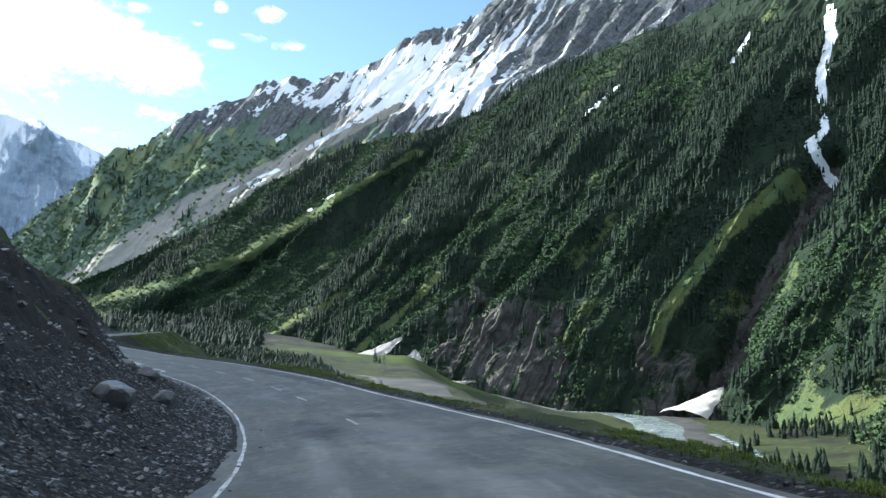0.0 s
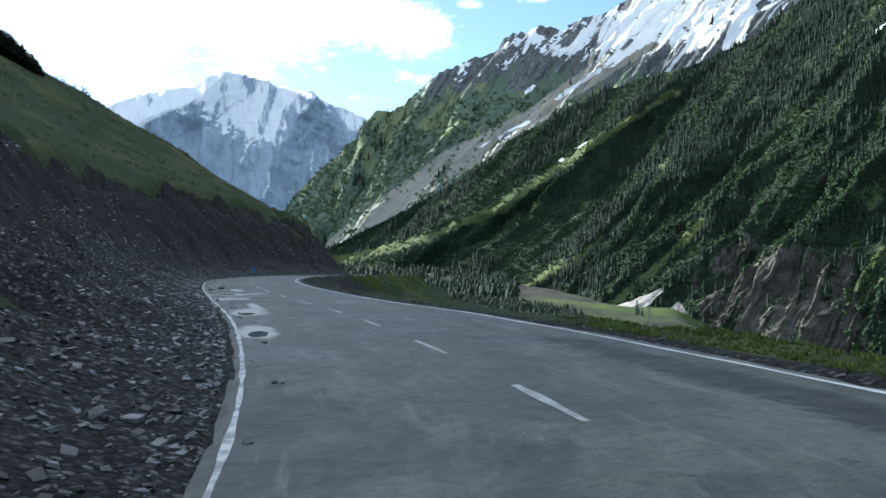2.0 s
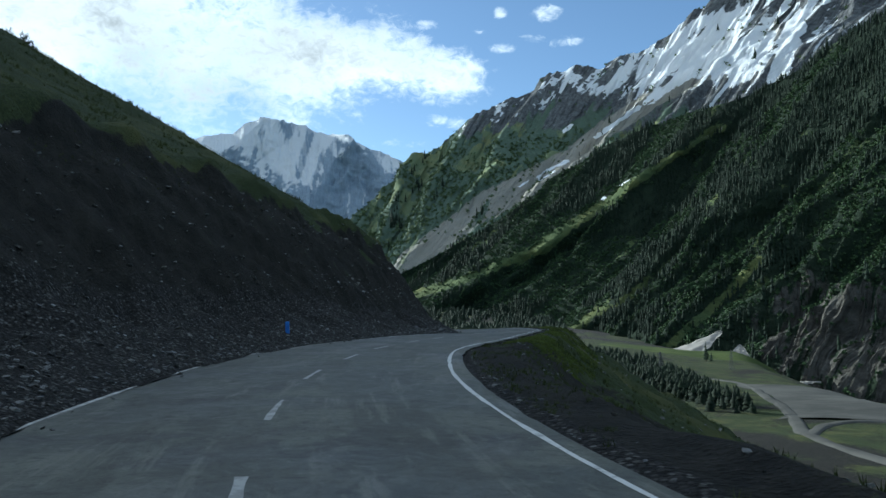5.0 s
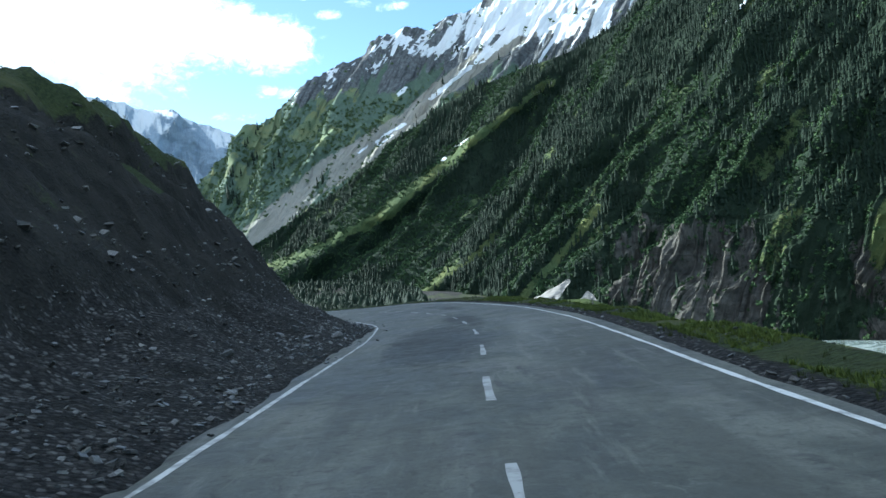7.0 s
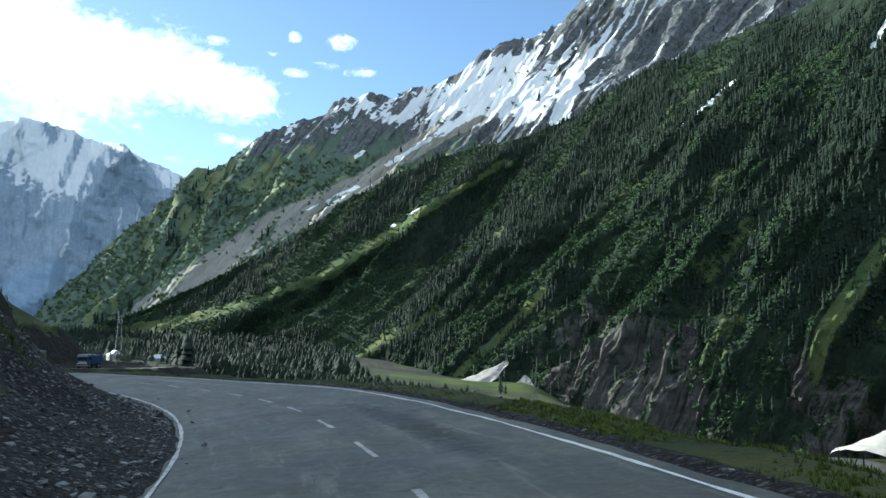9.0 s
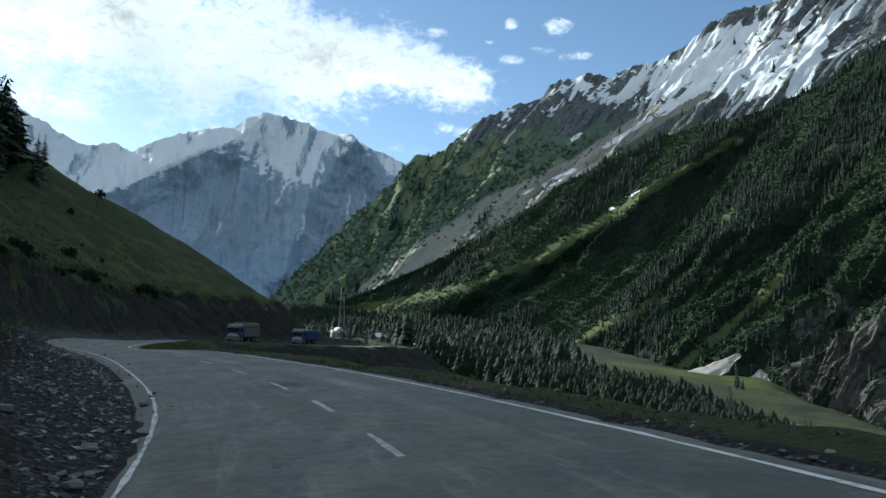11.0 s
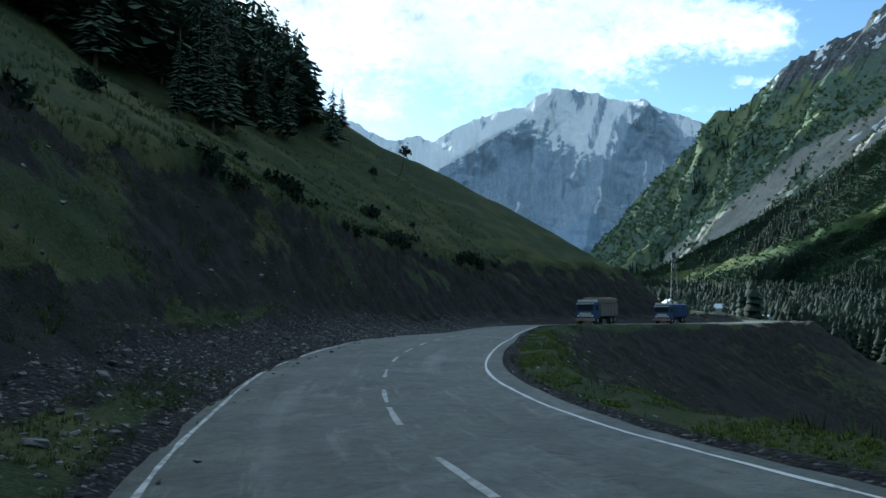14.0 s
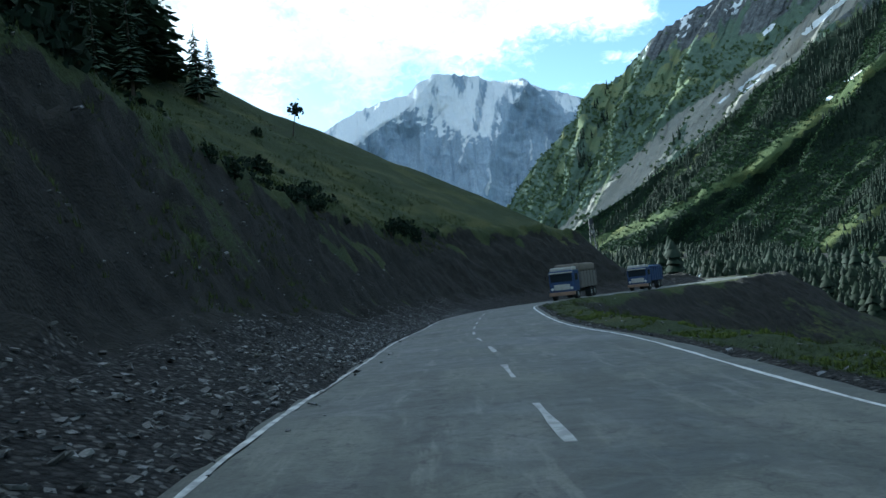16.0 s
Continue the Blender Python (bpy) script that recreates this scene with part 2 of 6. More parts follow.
def mountain_material(name, forest, grass, rock, scree, contrast=1.0, ragged_snow=0.3, soft=0.07):
    """Ground of a mountain side: the painted covers blend with uneven edges."""
    n = Nodes(name, 0.95, 0, 0.1)
    big, mid, fine = n.noise(0.012, 6, 0.6), n.noise(0.06, 6, 0.62), n.noise(0.35, 5, 0.6)
    # streaks that follow the fall line, and thin beds across it
    keep, run = n.co, n.t.nodes.new("ShaderNodeCombineXYZ")
    n.link(n.math("MULTIPLY", n.attr("run_across"), 0.11), run.inputs[0])
    n.link(n.math("MULTIPLY", n.attr("run_down"), 0.012), run.inputs[1])
    n.co = run.outputs[0]
    streak = n.noise(1.0, 7, 0.62, None, 0.4)
    beds = n.noise(1.0, 5, 0.6, (0.12, 14.0, 1.0), 0.5)
    n.co = keep
    edge = n.math("MULTIPLY", n.math("SUBTRACT", mid, 0.5), 0.9)
    edge2 = n.math("ADD", edge, n.math("MULTIPLY", n.math("SUBTRACT", fine, 0.5), 0.6))
    torn = n.math("ADD", n.math("MULTIPLY", edge2, 0.6), n.math("MULTIPLY", n.math("SUBTRACT", streak, 0.5), 1.1))

    def cover(attr, rim=None):
        return n.span(n.math("ADD", n.attr(attr), edge2 if rim is None else rim), 0.42, 0.58)

    col = n.mix(mid, tuple(c * (1 - 0.4 * contrast) for c in forest), tuple(c * (1 + 0.4 * contrast) for c in forest))
    gr = n.mix(fine, tuple(c * 0.65 for c in grass), tuple(c * 1.3 for c in grass))
    gr = n.mix(n.span(big, 0.4, 0.7), gr, tuple(c * f for c, f in zip(grass, (1.35, 1.1, 0.9))))
    gr = n.mix(n.span(streak, 0.52, 0.68, 0, 0.6), gr, tuple(c * 0.6 for c in grass))
    rk = n.mix(n.span(mid, 0.3, 0.7), tuple(c * (1 - 0.35 * contrast) for c in rock), tuple(c * (1 + 0.3 * contrast) for c in rock))
    rk = n.mix(n.span(streak, 0.5, 0.64, 0, 0.75 * contrast), rk, tuple(c * 0.3 for c in rock))
    rk = n.mix(n.span(streak, 0.44, 0.34, 0, 0.5 * contrast), rk, tuple(min(1, c * 1.7) for c in rock))
    rk = n.mix(n.span(beds, 0.54, 0.62, 0, 0.5 * contrast), rk, tuple(c * 0.5 for c in rock))
    sc = n.mix(fine, tuple(c * 0.75 for c in scree), tuple(c * 1.2 for c in scree))
    sc = n.mix(n.span(streak, 0.5, 0.66, 0, 0.6), sc, tuple(c * 0.55 for c in scree))
    sn = n.mix(fine, (0.66, 0.68, 0.72), (0.86, 0.87, 0.88))
    col = n.mix(cover("grass"), col, gr)
    col = n.mix(cover("rock", torn), col, rk)
    col = n.mix(cover("scree", torn), col, sc)
    ragged = n.math("ADD", n.math("MULTIPLY", edge2, ragged_snow), n.math("MULTIPLY", n.math("SUBTRACT", streak, 0.5), ragged_snow * 1.3))
    col = n.mix(n.span(n.math("ADD", n.attr("snow"), ragged), 0.49 - soft, 0.49 + soft), col, sn)
    craggy = n.math("MULTIPLY", n.math("ADD", n.math("MULTIPLY", streak, 2.2), beds), n.math("ADD", n.math("MULTIPLY", n.attr("rock"), 1.2), 0.15))
    n.bump(n.math("ADD", n.math("ADD", mid, n.math("MULTIPLY", fine, 0.4)), craggy), 0.8, 7.0)
    return n.done(col)


MAT_C = mountain_material("forested_slope", (0.018, 0.028, 0.017), (0.072, 0.098, 0.042), (0.088, 0.083, 0.073), (0.25, 0.23, 0.2))
# woods, grass and scree of this slope are lightened in colour for haze
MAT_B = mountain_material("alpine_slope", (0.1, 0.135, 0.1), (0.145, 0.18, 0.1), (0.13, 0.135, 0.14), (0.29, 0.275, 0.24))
# blue air haze is put into the far rock's pale, low-contrast colours
MAT_A = mountain_material("hazed_far_range", (0.25, 0.325, 0.42), (0.27, 0.345, 0.43), (0.31, 0.375, 0.455), (0.38, 0.43, 0.5), 0.25, 0.25, 0.25)


def asphalt_material():
    n = Nodes("asphalt", 0.75, 0, 0.35)
    patch, grit, streak = n.noise(0.35, 8, 0.7, None, 0.6), n.noise(28, 5, 0.75), n.noise(0.8, 5, 0.6, (1, 0.35, 1))
    tar = n.noise(0.16, 4, 0.5, (1, 1, 1), 1.2)
    col = n.ramp(patch, [(0.36, (0.036, 0.038, 0.032)), (0.5, (0.068, 0.071, 0.059)), (0.64, (0.128, 0.131, 0.11))])
    col = n.mix(n.span(n.math("ADD", tar, n.math("MULTIPLY", n.math("SUBTRACT", streak, 0.5), 0.7)), 0.55, 0.63, 0, 0.75), col, (0.045, 0.046, 0.046))
    col = n.mix(n.span(streak, 0.5, 0.66, 0, 0.5), col, (0.15, 0.149, 0.128))
    scar = n.noise(1.7, 5, 0.7, (1, 1, 1), 2.0)
    mottle = n.noise(5.5, 6, 0.75, None, 0.8)
    col = n.mix(n.span(mottle, 0.52, 0.68, 0, 0.75), col, (0.03, 0.031, 0.027))
    col = n.mix(n.span(mottle, 0.46, 0.32, 0, 0.45), col, (0.17, 0.172, 0.15))
    col = n.mix(n.span(scar, 0.6, 0.68, 0, 0.65), col, (0.045, 0.046, 0.046))
    comb = n.t.nodes.new("ShaderNodeCombineXYZ")
    n.link(n.math("MULTIPLY", n.attr("along"), 0.11), comb.inputs[0])
    n.link(n.attr("across"), comb.inputs[1])
    keep = n.co
    n.co = comb.outputs[0]
    track, drip = n.noise(0.9, 5, 0.6), n.noise(2.6, 6, 0.7)
    n.co = keep
    col = n.mix(n.span(track, 0.49, 0.6, 0, 0.65), col, (0.055, 0.056, 0.047))
    col = n.mix(n.span(drip, 0.54, 0.66, 0, 0.6), col, (0.16, 0.158, 0.135))
    col = n.mix(n.span(grit, 0.45, 0.65, 0, 0.4), col, (0.026, 0.026, 0.024))
    col = n.mix(n.span(grit, 0.66, 0.76, 0, 0.3), col, (0.25, 0.25, 0.225))
    wet = n.span(n.attr("wet"), 0.3, 0.55)
    col = n.mix(wet, col, (0.03, 0.031, 0.033))
    col = n.mix(n.span(n.math("ADD", n.attr("tar"), n.math("MULTIPLY", n.math("SUBTRACT", scar, 0.5), 1.6)), 0.2, 0.8, 0, 0.85), col, (0.015, 0.0155, 0.0135))
    col = n.mix(n.math("MULTIPLY", n.span(n.attr("silt"), -0.1, 0.75, 0, 0.9), n.math("SUBTRACT", 1.0, wet)), col, (0.36, 0.36, 0.34))
    height = n.math("ADD", grit, n.math("MULTIPLY", patch, 2.0))
    n.bump(n.math("MULTIPLY", height, n.math("SUBTRACT", 1.0, wet)), 0.35, 0.01)
    dry = n.span(n.math("ADD", patch, n.math("MULTIPLY", n.math("SUBTRACT", scar, 0.5), 0.6)), 0.3, 0.7, 0.55, 0.82)
    rough = n.math("ADD", n.math("MULTIPLY", dry, n.math("SUBTRACT", 1.0, wet)), n.math("MULTIPLY", wet, 0.1))
    return n.done(col, rough)


def near_ground_material():
    """Roadside earth: grass, bare brown soil, gravel by what is painted on it."""
    n = Nodes("roadside_earth", 0.95, 0, 0.15)
    big, mid, fine = n.noise(0.15, 5, 0.6), n.noise(1.1, 6, 0.65), n.noise(9, 5, 0.65)
    e = n.math("ADD", n.math("MULTIPLY", n.math("SUBTRACT", mid, 0.5), 1.0), n.math("MULTIPLY", n.math("SUBTRACT", fine, 0.5), 0.5))
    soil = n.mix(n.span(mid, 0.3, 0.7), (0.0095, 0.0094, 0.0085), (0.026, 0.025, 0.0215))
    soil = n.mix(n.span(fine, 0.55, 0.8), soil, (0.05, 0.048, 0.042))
    grass = n.mix(n.span(fine, 0.3, 0.7), (0.016, 0.025, 0.010), (0.045, 0.059, 0.022))
    grass = n.mix(n.span(big, 0.45, 0.7), grass, (0.07, 0.074, 0.027))
    chips = n.voro(13.0)
    tone = n.t.nodes.new("ShaderNodeSeparateColor")
    n.link(chips.outputs["Color"], tone.inputs[0])
    gravel = n.ramp(n.math("POWER", tone.outputs[0], 1.6), [(0.0, (0.012, 0.0115, 0.011)), (0.7, (0.045, 0.043, 0.041)), (1.0, (0.13, 0.126, 0.12))])
    gravel = n.mix(n.span(chips.outputs["Distance"], 0.35, 0.75, 0, 0.85), gravel, (0.008, 0.008, 0.008))
    col = n.mix(n.span(n.math("ADD", n.attr("grass"), e), 0.4, 0.6), soil, grass)
    col = n.mix(n.span(n.math("ADD", n.attr("gravel"), e), 0.4, 0.6), col, gravel)
    n.bump(n.math("SUBTRACT", n.math("ADD", n.math("MULTIPLY", mid, 3.0), fine), n.math("MULTIPLY", chips.outputs["Distance"], 0.6)), 0.8, 0.12)
    return n.done(col)


def rock_material(name, dark, lite, scale=3.0, island=False, rough=0.85):
    n = Nodes(name, rough, 0, 0.35)
    f, g = n.noise(scale, 6, 0.65), n.noise(scale * 9, 4, 0.6)
    col = n.ramp(f, [(0.3, dark), (0.7, lite)])
    r = n.random(island)
    r = n.math("POWER", r, 2.2)
    col = n.mix(n.math("ADD", 0.3, n.math("MULTIPLY", r, 0.6)), col, n.mix(r, tuple(c * 0.7 for c in dark), tuple(min(1, c * 1.9) for c in lite)))
    n.bump(n.math("ADD", f, n.math("MULTIPLY", g, 0.3)), 0.6, 0.05)
    return n.done(col)


def foliage_material(name, dark, lite, scale=0.4):
    n = Nodes(name, 0.85, 0, 0.15)
    r, f = n.random(True), n.noise(scale, 3, 0.6)
    col = n.mix(r, dark, lite)
    col = n.mix(n.span(f, 0.35, 0.7, 0, 0.5), col, tuple(c * 0.5 for c in dark))
    return n.done(col)


def paint_material(name, worn, white=0.62):
    n = Nodes(name, 0.7, 0, 0.3)
    f, g = n.noise(3.0, 6, 0.7), n.noise(25, 4, 0.7)
    col = n.mix(n.span(f, 0.62 - worn, 0.8 - worn, 0, 0.85), (white, white, white * 0.97), (0.2, 0.2, 0.19))
    col = n.mix(n.span(g, 0.6, 0.75, 0, 0.7), col, (0.1, 0.1, 0.1))
    return n.done(col)


ASPHALT, EARTH, PAINT = asphalt_material(), near_ground_material(), paint_material("edge_paint", 0.12, 0.55)
DASH_PAINT = paint_material("worn_paint", 0.2, 0.36)
WORN_EDGE = paint_material("worn_edge_paint", 0.2, 0.5)
STONE = rock_material("slate_rubble", (0.018, 0.0178, 0.0175), (0.088, 0.085, 0.08), 3.0, False, 0.42)
RUBBLE = rock_material("slate_scatter", (0.0105, 0.0104, 0.0102), (0.078, 0.076, 0.07), 3.0, True, 0.36)
CONIFER = foliage_material("spruce_needles", (0.010, 0.019, 0.012), (0.016, 0.028, 0.0155))
# needles darker than their own tone, with the belt's shade in the colour
CONIFER_SHADE = foliage_material("shaded_spruce", (0.0065, 0.0135, 0.0075), (0.014, 0.024, 0.0115))
# needles paled in colour for the veil of haze over the hillside
HAZED_PINE = foliage_material("hazed_pine_needles", (0.04, 0.062, 0.043), (0.084, 0.11, 0.07))
BROADLEAF = foliage_material("birch_leaves", (0.03, 0.056, 0.024), (0.062, 0.1, 0.04))
GRASSBLADE = foliage_material("grass_blades", (0.03, 0.046, 0.012), (0.075, 0.088, 0.027), 0.8)
# paler copy of the birch leaves, with distant haze in its colour
HAZED_LEAVES = foliage_material("hazed_birch_leaves", (0.08, 0.115, 0.055), (0.125, 0.165, 0.08))
# lighter, yellower copy of the grass blades
BRIGHTBLADE = foliage_material("bright_grass", (0.07, 0.1, 0.018), (0.14, 0.165, 0.04), 0.8)
BARK = plain("bark", (0.06, 0.045, 0.035), 0.95, 0, 0.5, 8)
SNOW = rock_material("old_snow", (0.17, 0.15, 0.13), (0.42, 0.395, 0.36), 0.09)
STEEL = plain("galvanised_steel", (0.09, 0.092, 0.095), 0.6, 0.4, 0.3)

# ---- the road's line: x, y, z, cross fall ----
ROAD = np.array([
    (23.75, -97.03, 0.91),
    (23.27, -87.92, 0.32),
    (23.15, -78.75, -0.23),
    (22.45, -69.44, -0.71),
    (20.95, -59.65, -0.96),
    (18.00, -49.02, -0.85),
    (12.73, -36.77, -0.62),
    (6.17, -24.14, -0.35),
    (-0.45, -11.01, -0.02),
    (-6.40, 2.73, 0.33),
    (-9.88, 17.52, 0.65),
    (-10.11, 33.67, 0.78),
    (-10.14, 50.23, 0.77),
    (-11.53, 66.60, 0.55),
    (-15.49, 82.44, 0.43),
    (-22.39, 97.19, 0.23),
    (-31.38, 109.88, 0.19),
    (-40.84, 120.29, 0.14),
    (-49.55, 128.97, -0.28),
    (-56.27, 137.82, -0.37),
    (-61.76, 147.57, -0.44),
    (-66.61, 157.96, -0.62),
    (-71.99, 168.92, -0.96),
    (-77.01, 180.81, -1.21),
    (-81.71, 193.47, -1.35),
    (-84.58, 207.08, -1.68),
    (-85.58, 221.33, -2.04),
    (-85.04, 235.90, -2.43),
    (-83.33, 250.58, -2.77),
    (-80.73, 265.24, -3.09),
    (-77.40, 279.80, -3.40),
])
# cross fall at the same places
ROAD = np.c_[ROAD, [0.040, 0.050, 0.072, 0.083, 0.067, 0.049, 0.030, -0.004, -0.014, -0.008, -0.004, -0.018, 0.018, 0.064, 0.095, 0.067, 0.038, 0.011, 0.000, -0.042, -0.063, -0.035, -0.004, 0.033, 0.037, 0.016, 0.009, 0.002, 0.002, 0.002, 0.002]]
ROAD = np.vstack([ROAD, [(-76.3, 292.0, -3.6, 0.0), (-79.5, 303.0, -3.8, 0.0), (-87.0, 313.0, -4.0, 0.0), (-98.0, 321.0, -4.2, 0.0), (-112.0, 328.0, -4.4, 0.0), (-130.0, 336.0, -4.6, 0.0), (-150.0, 345.0, -4.8, 0.0)]])


def spline(c, n=12):
    p = np.vstack([2 * c[0] - c[1], c, 2 * c[-1] - c[-2]])
    out = []
    for i in range(1, len(p) - 2):
        u = np.linspace(0, 1, n, endpoint=False)[:, None]
        a, b, cc, d = p[i - 1], p[i], p[i + 1], p[i + 2]
        out.append(0.5 * (2 * b + (cc - a) * u + (2 * a - 5 * b + 4 * cc - d) * u**2 + (3 * b - a - 3 * cc + d) * u**3))
    return np.vstack(out + [p[-2:-1]])


_raw = spline(ROAD)
_len = np.r_[0, np.cumsum(np.linalg.norm(np.diff(_raw[:, :2], axis=0), axis=1))]
STEP = 1.0
S = np.arange(0, _len[-1], STEP)
LINE = np.stack([np.interp(S, _len, _raw[:, k]) for k in range(4)], 1)
TAN = np.gradient(LINE[:, :2], axis=0)
TAN /= np.linalg.norm(TAN, axis=1)[:, None]
RIGHT = np.c_[TAN[:, 1], -TAN[:, 0]]


def at_road(s, d):
    """World x, y and road height for distances along and across the road (right is positive)."""
    s = np.asarray(s, float)
    x = np.interp(s, S, LINE[:, 0]) + np.interp(s, S, RIGHT[:, 0]) * d
    y = np.interp(s, S, LINE[:, 1]) + np.interp(s, S, RIGHT[:, 1]) * d
    z = np.interp(s, S, LINE[:, 2]) + np.interp(s, S, LINE[:, 3]) * np.clip(d, -4, 4)
    return x, y, z


def to_road(x, y):
    """Distance along, signed distance across, and road height for places in the plan."""
    x, y = np.ravel(x), np.ravel(y)
    s, d, z = np.empty(len(x)), np.empty(len(x)), np.empty(len(x))
    # the line goes on straight past both ends
    ext0 = LINE[0, :2] - TAN[0] * np.arange(600, 0, -6)[:, None]
    ext1 = LINE[-1, :2] + END_WAY * np.arange(6, 1500, 6)[:, None]
    P = np.vstack([ext0, LINE[:, :2], ext1])
    R = np.vstack([np.repeat(RIGHT[:1], len(ext0), 0), RIGHT, np.repeat([[END_WAY[1], -END_WAY[0]]], len(ext1), 0)])
    Z = np.r_[np.full(len(ext0), LINE[0, 2]), LINE[:, 2], np.full(len(ext1), LINE[-1, 2])]
    SS = np.r_[np.arange(-600, 0, 6), S, S[-1] + np.arange(6, 1500, 6)]
    for k in range(0, len(x), 4000):
        q = np.stack([x[k:k + 4000], y[k:k + 4000]], 1)
        dd = ((q[:, None] - P[None]) ** 2).sum(-1)
        i = dd.argmin(1)
        off = q - P[i]
        side = (off * R[i]).sum(1)
        s[k:k + 4000] = SS[i]
        d[k:k + 4000] = np.where(side >= 0, 1, -1) * np.sqrt(dd[np.arange(len(i)), i])
        z[k:k + 4000] = Z[i]
    return s, d, z


END_WAY = np.array([-0.912, 0.41])


def cut_height(s):
    """Height of the bare cutting above the road."""
    extra = np.interp(s, [0, 150, 163, 182, 200, 215, 262, 280, 335, 350, 366], [0, 0, -1.1, -1.1, 0, 0, 2.0, 0.7, 0.5, 0.9, 1.8])
    return 7.4 + 1.4 * fbm(s / 38.0, s * 0, 2, 5) * sstep(290, 265, s) + extra - 9.0 * sstep(384, 404, s)


def lip(s):
    """Distance from the road's centre to the upper edge of the cutting."""
    return np.interp(s, [0, 148, 163, 182, 200, 262, 279, 320, 338, 364], [12.4, 12.4, 11.2, 11.2, 12.4, 12.4, 10.3, 10.4, 12.2, 13.2])


def shoulder(s):
    """Width of bare asphalt between the inner line and the rubble."""
    return np.interp(s, [0, 14, 30, 142, 150, 158, 166, 198, 212, 230, 240, 256], [0.35, 0.3, 0, 0, 0.25, 0.25, 0, 0, 0.45, 0.4, 0.05, 0])


def roadside(s, d, z, y):
    """Height of the land beside the road."""
    a = -d
    hc = cut_height(s)
    talus = np.clip((a - 3.4 - shoulder(s)) / 4.0, 0, 1) ** 1.2 * 1.75
    edge = lip(s)
    face = np.clip((a - 6.9) / (edge - 6.9), 0, 1)
    face = (hc - 1.75) * (face * 0.75 + 0.25 * sstep(0, 1, face))
    steep = 0.62 + 0.032 * sstep(90, 150, y) - 0.40 * sstep(228, 318, y)
    top = np.maximum(a - edge, 0) * steep
    brow = 45.0 + 105.0 * sstep(5, 60, y)  # the hill rolls over past here; unseen part kept low to admit sun
    top = np.where(a > brow, steep * (brow - edge + 70.0 * (1 - np.exp(-(a - brow) / 70.0)) * sstep(-10, 60, y)), top)
    left = talus + face + top
    right = -(0.62 + 0.14 * sstep(330, 360, s)) * np.maximum(d - 5.2 + 1.1 * sstep(62, 40, s) + 0.8 * sstep(70, 90, s) * sstep(178, 160, s) - 4.5 * sstep(376, 400, s), 0) * sstep(4.3, 7.5, d)
    right = right - 0.06 * np.clip(d - 3.6, 0, 2.5)
    return z + np.where(d < 0, left, right)


def valley(x, y):
    """The valley floor, falling towards the river and rising upstream."""
    r = np.hypot(x - 21, y + 95)
    az = np.degrees(np.arctan2(-(x - 21), y + 95))
    floor = -24 - 0.026 * np.clip(r - 330, 0, 1000) * sstep(4, -6, az) + 20.0 * np.exp(-((x + 150) ** 2 + (y - 455) ** 2) / 75.0**2)
    floor = floor - 55 * sstep(-9, -26, az) * sstep(450, 1000, r) - 14 * sstep(-12, -32, az) - 26 * sstep(1060, 1200, r) * sstep(-5, -9, az)
    # the floor tilts down to the river under the cliffs
    fall = np.interp(az, [-62, -48, -37, -28.6, -23.6, -19.4, -13.5, -10.3, -5.5], [0.175, 0.17, 0.165, 0.16, 0.148, 0.112, 0.088, 0.074, 0.062])
    floor = floor + (np.minimum(floor, 0.5 - fall * r) - floor) * sstep(-6, -10, az)
    floor = floor - 6.0 * sstep(200, 450, r) * sstep(985, 900, r) * sstep(-9, -13, az)
    # past the terrace the river flat lies level
    flat = np.interp(az, [-48, -37, -28.6, -23.6, -19.4], [-92, -104, -115, -113, -110])
    floor = np.where((az < -17) & (r < 1200), np.maximum(floor, flat - 8 * sstep(1060, 1150, r)), floor)
    return floor + 95 * sstep(1300, 3200, r) * sstep(-5, 12, az) + 1.2 * fbm(x / 60, y / 60, 4, 3)


def ground(x, y):
    shape = np.shape(x)
    x, y = np.ravel(x), np.ravel(y)
    s, d, z = to_road(x, y)
    near = roadside(s, d, z, y)
    near = near + fbm(x / 9.0, y / 9.0, 4, 11) * 0.5 * sstep(6, 14, np.abs(d)) + fbm(x / 40.0, y / 40.0, 3, 21) * 2.2 * sstep(14, 40, np.abs(d))
    v = valley(x, y)
    k = 6.0  # soft maximum of the slope and the valley floor
    mx = np.maximum(near, v)
    out = mx + k * np.log(np.exp((near - mx) / k) + np.exp((v - mx) / k))
    out = np.where(d < 8, near, out)
    return out.reshape(shape), s.reshape(shape), d.reshape(shape)


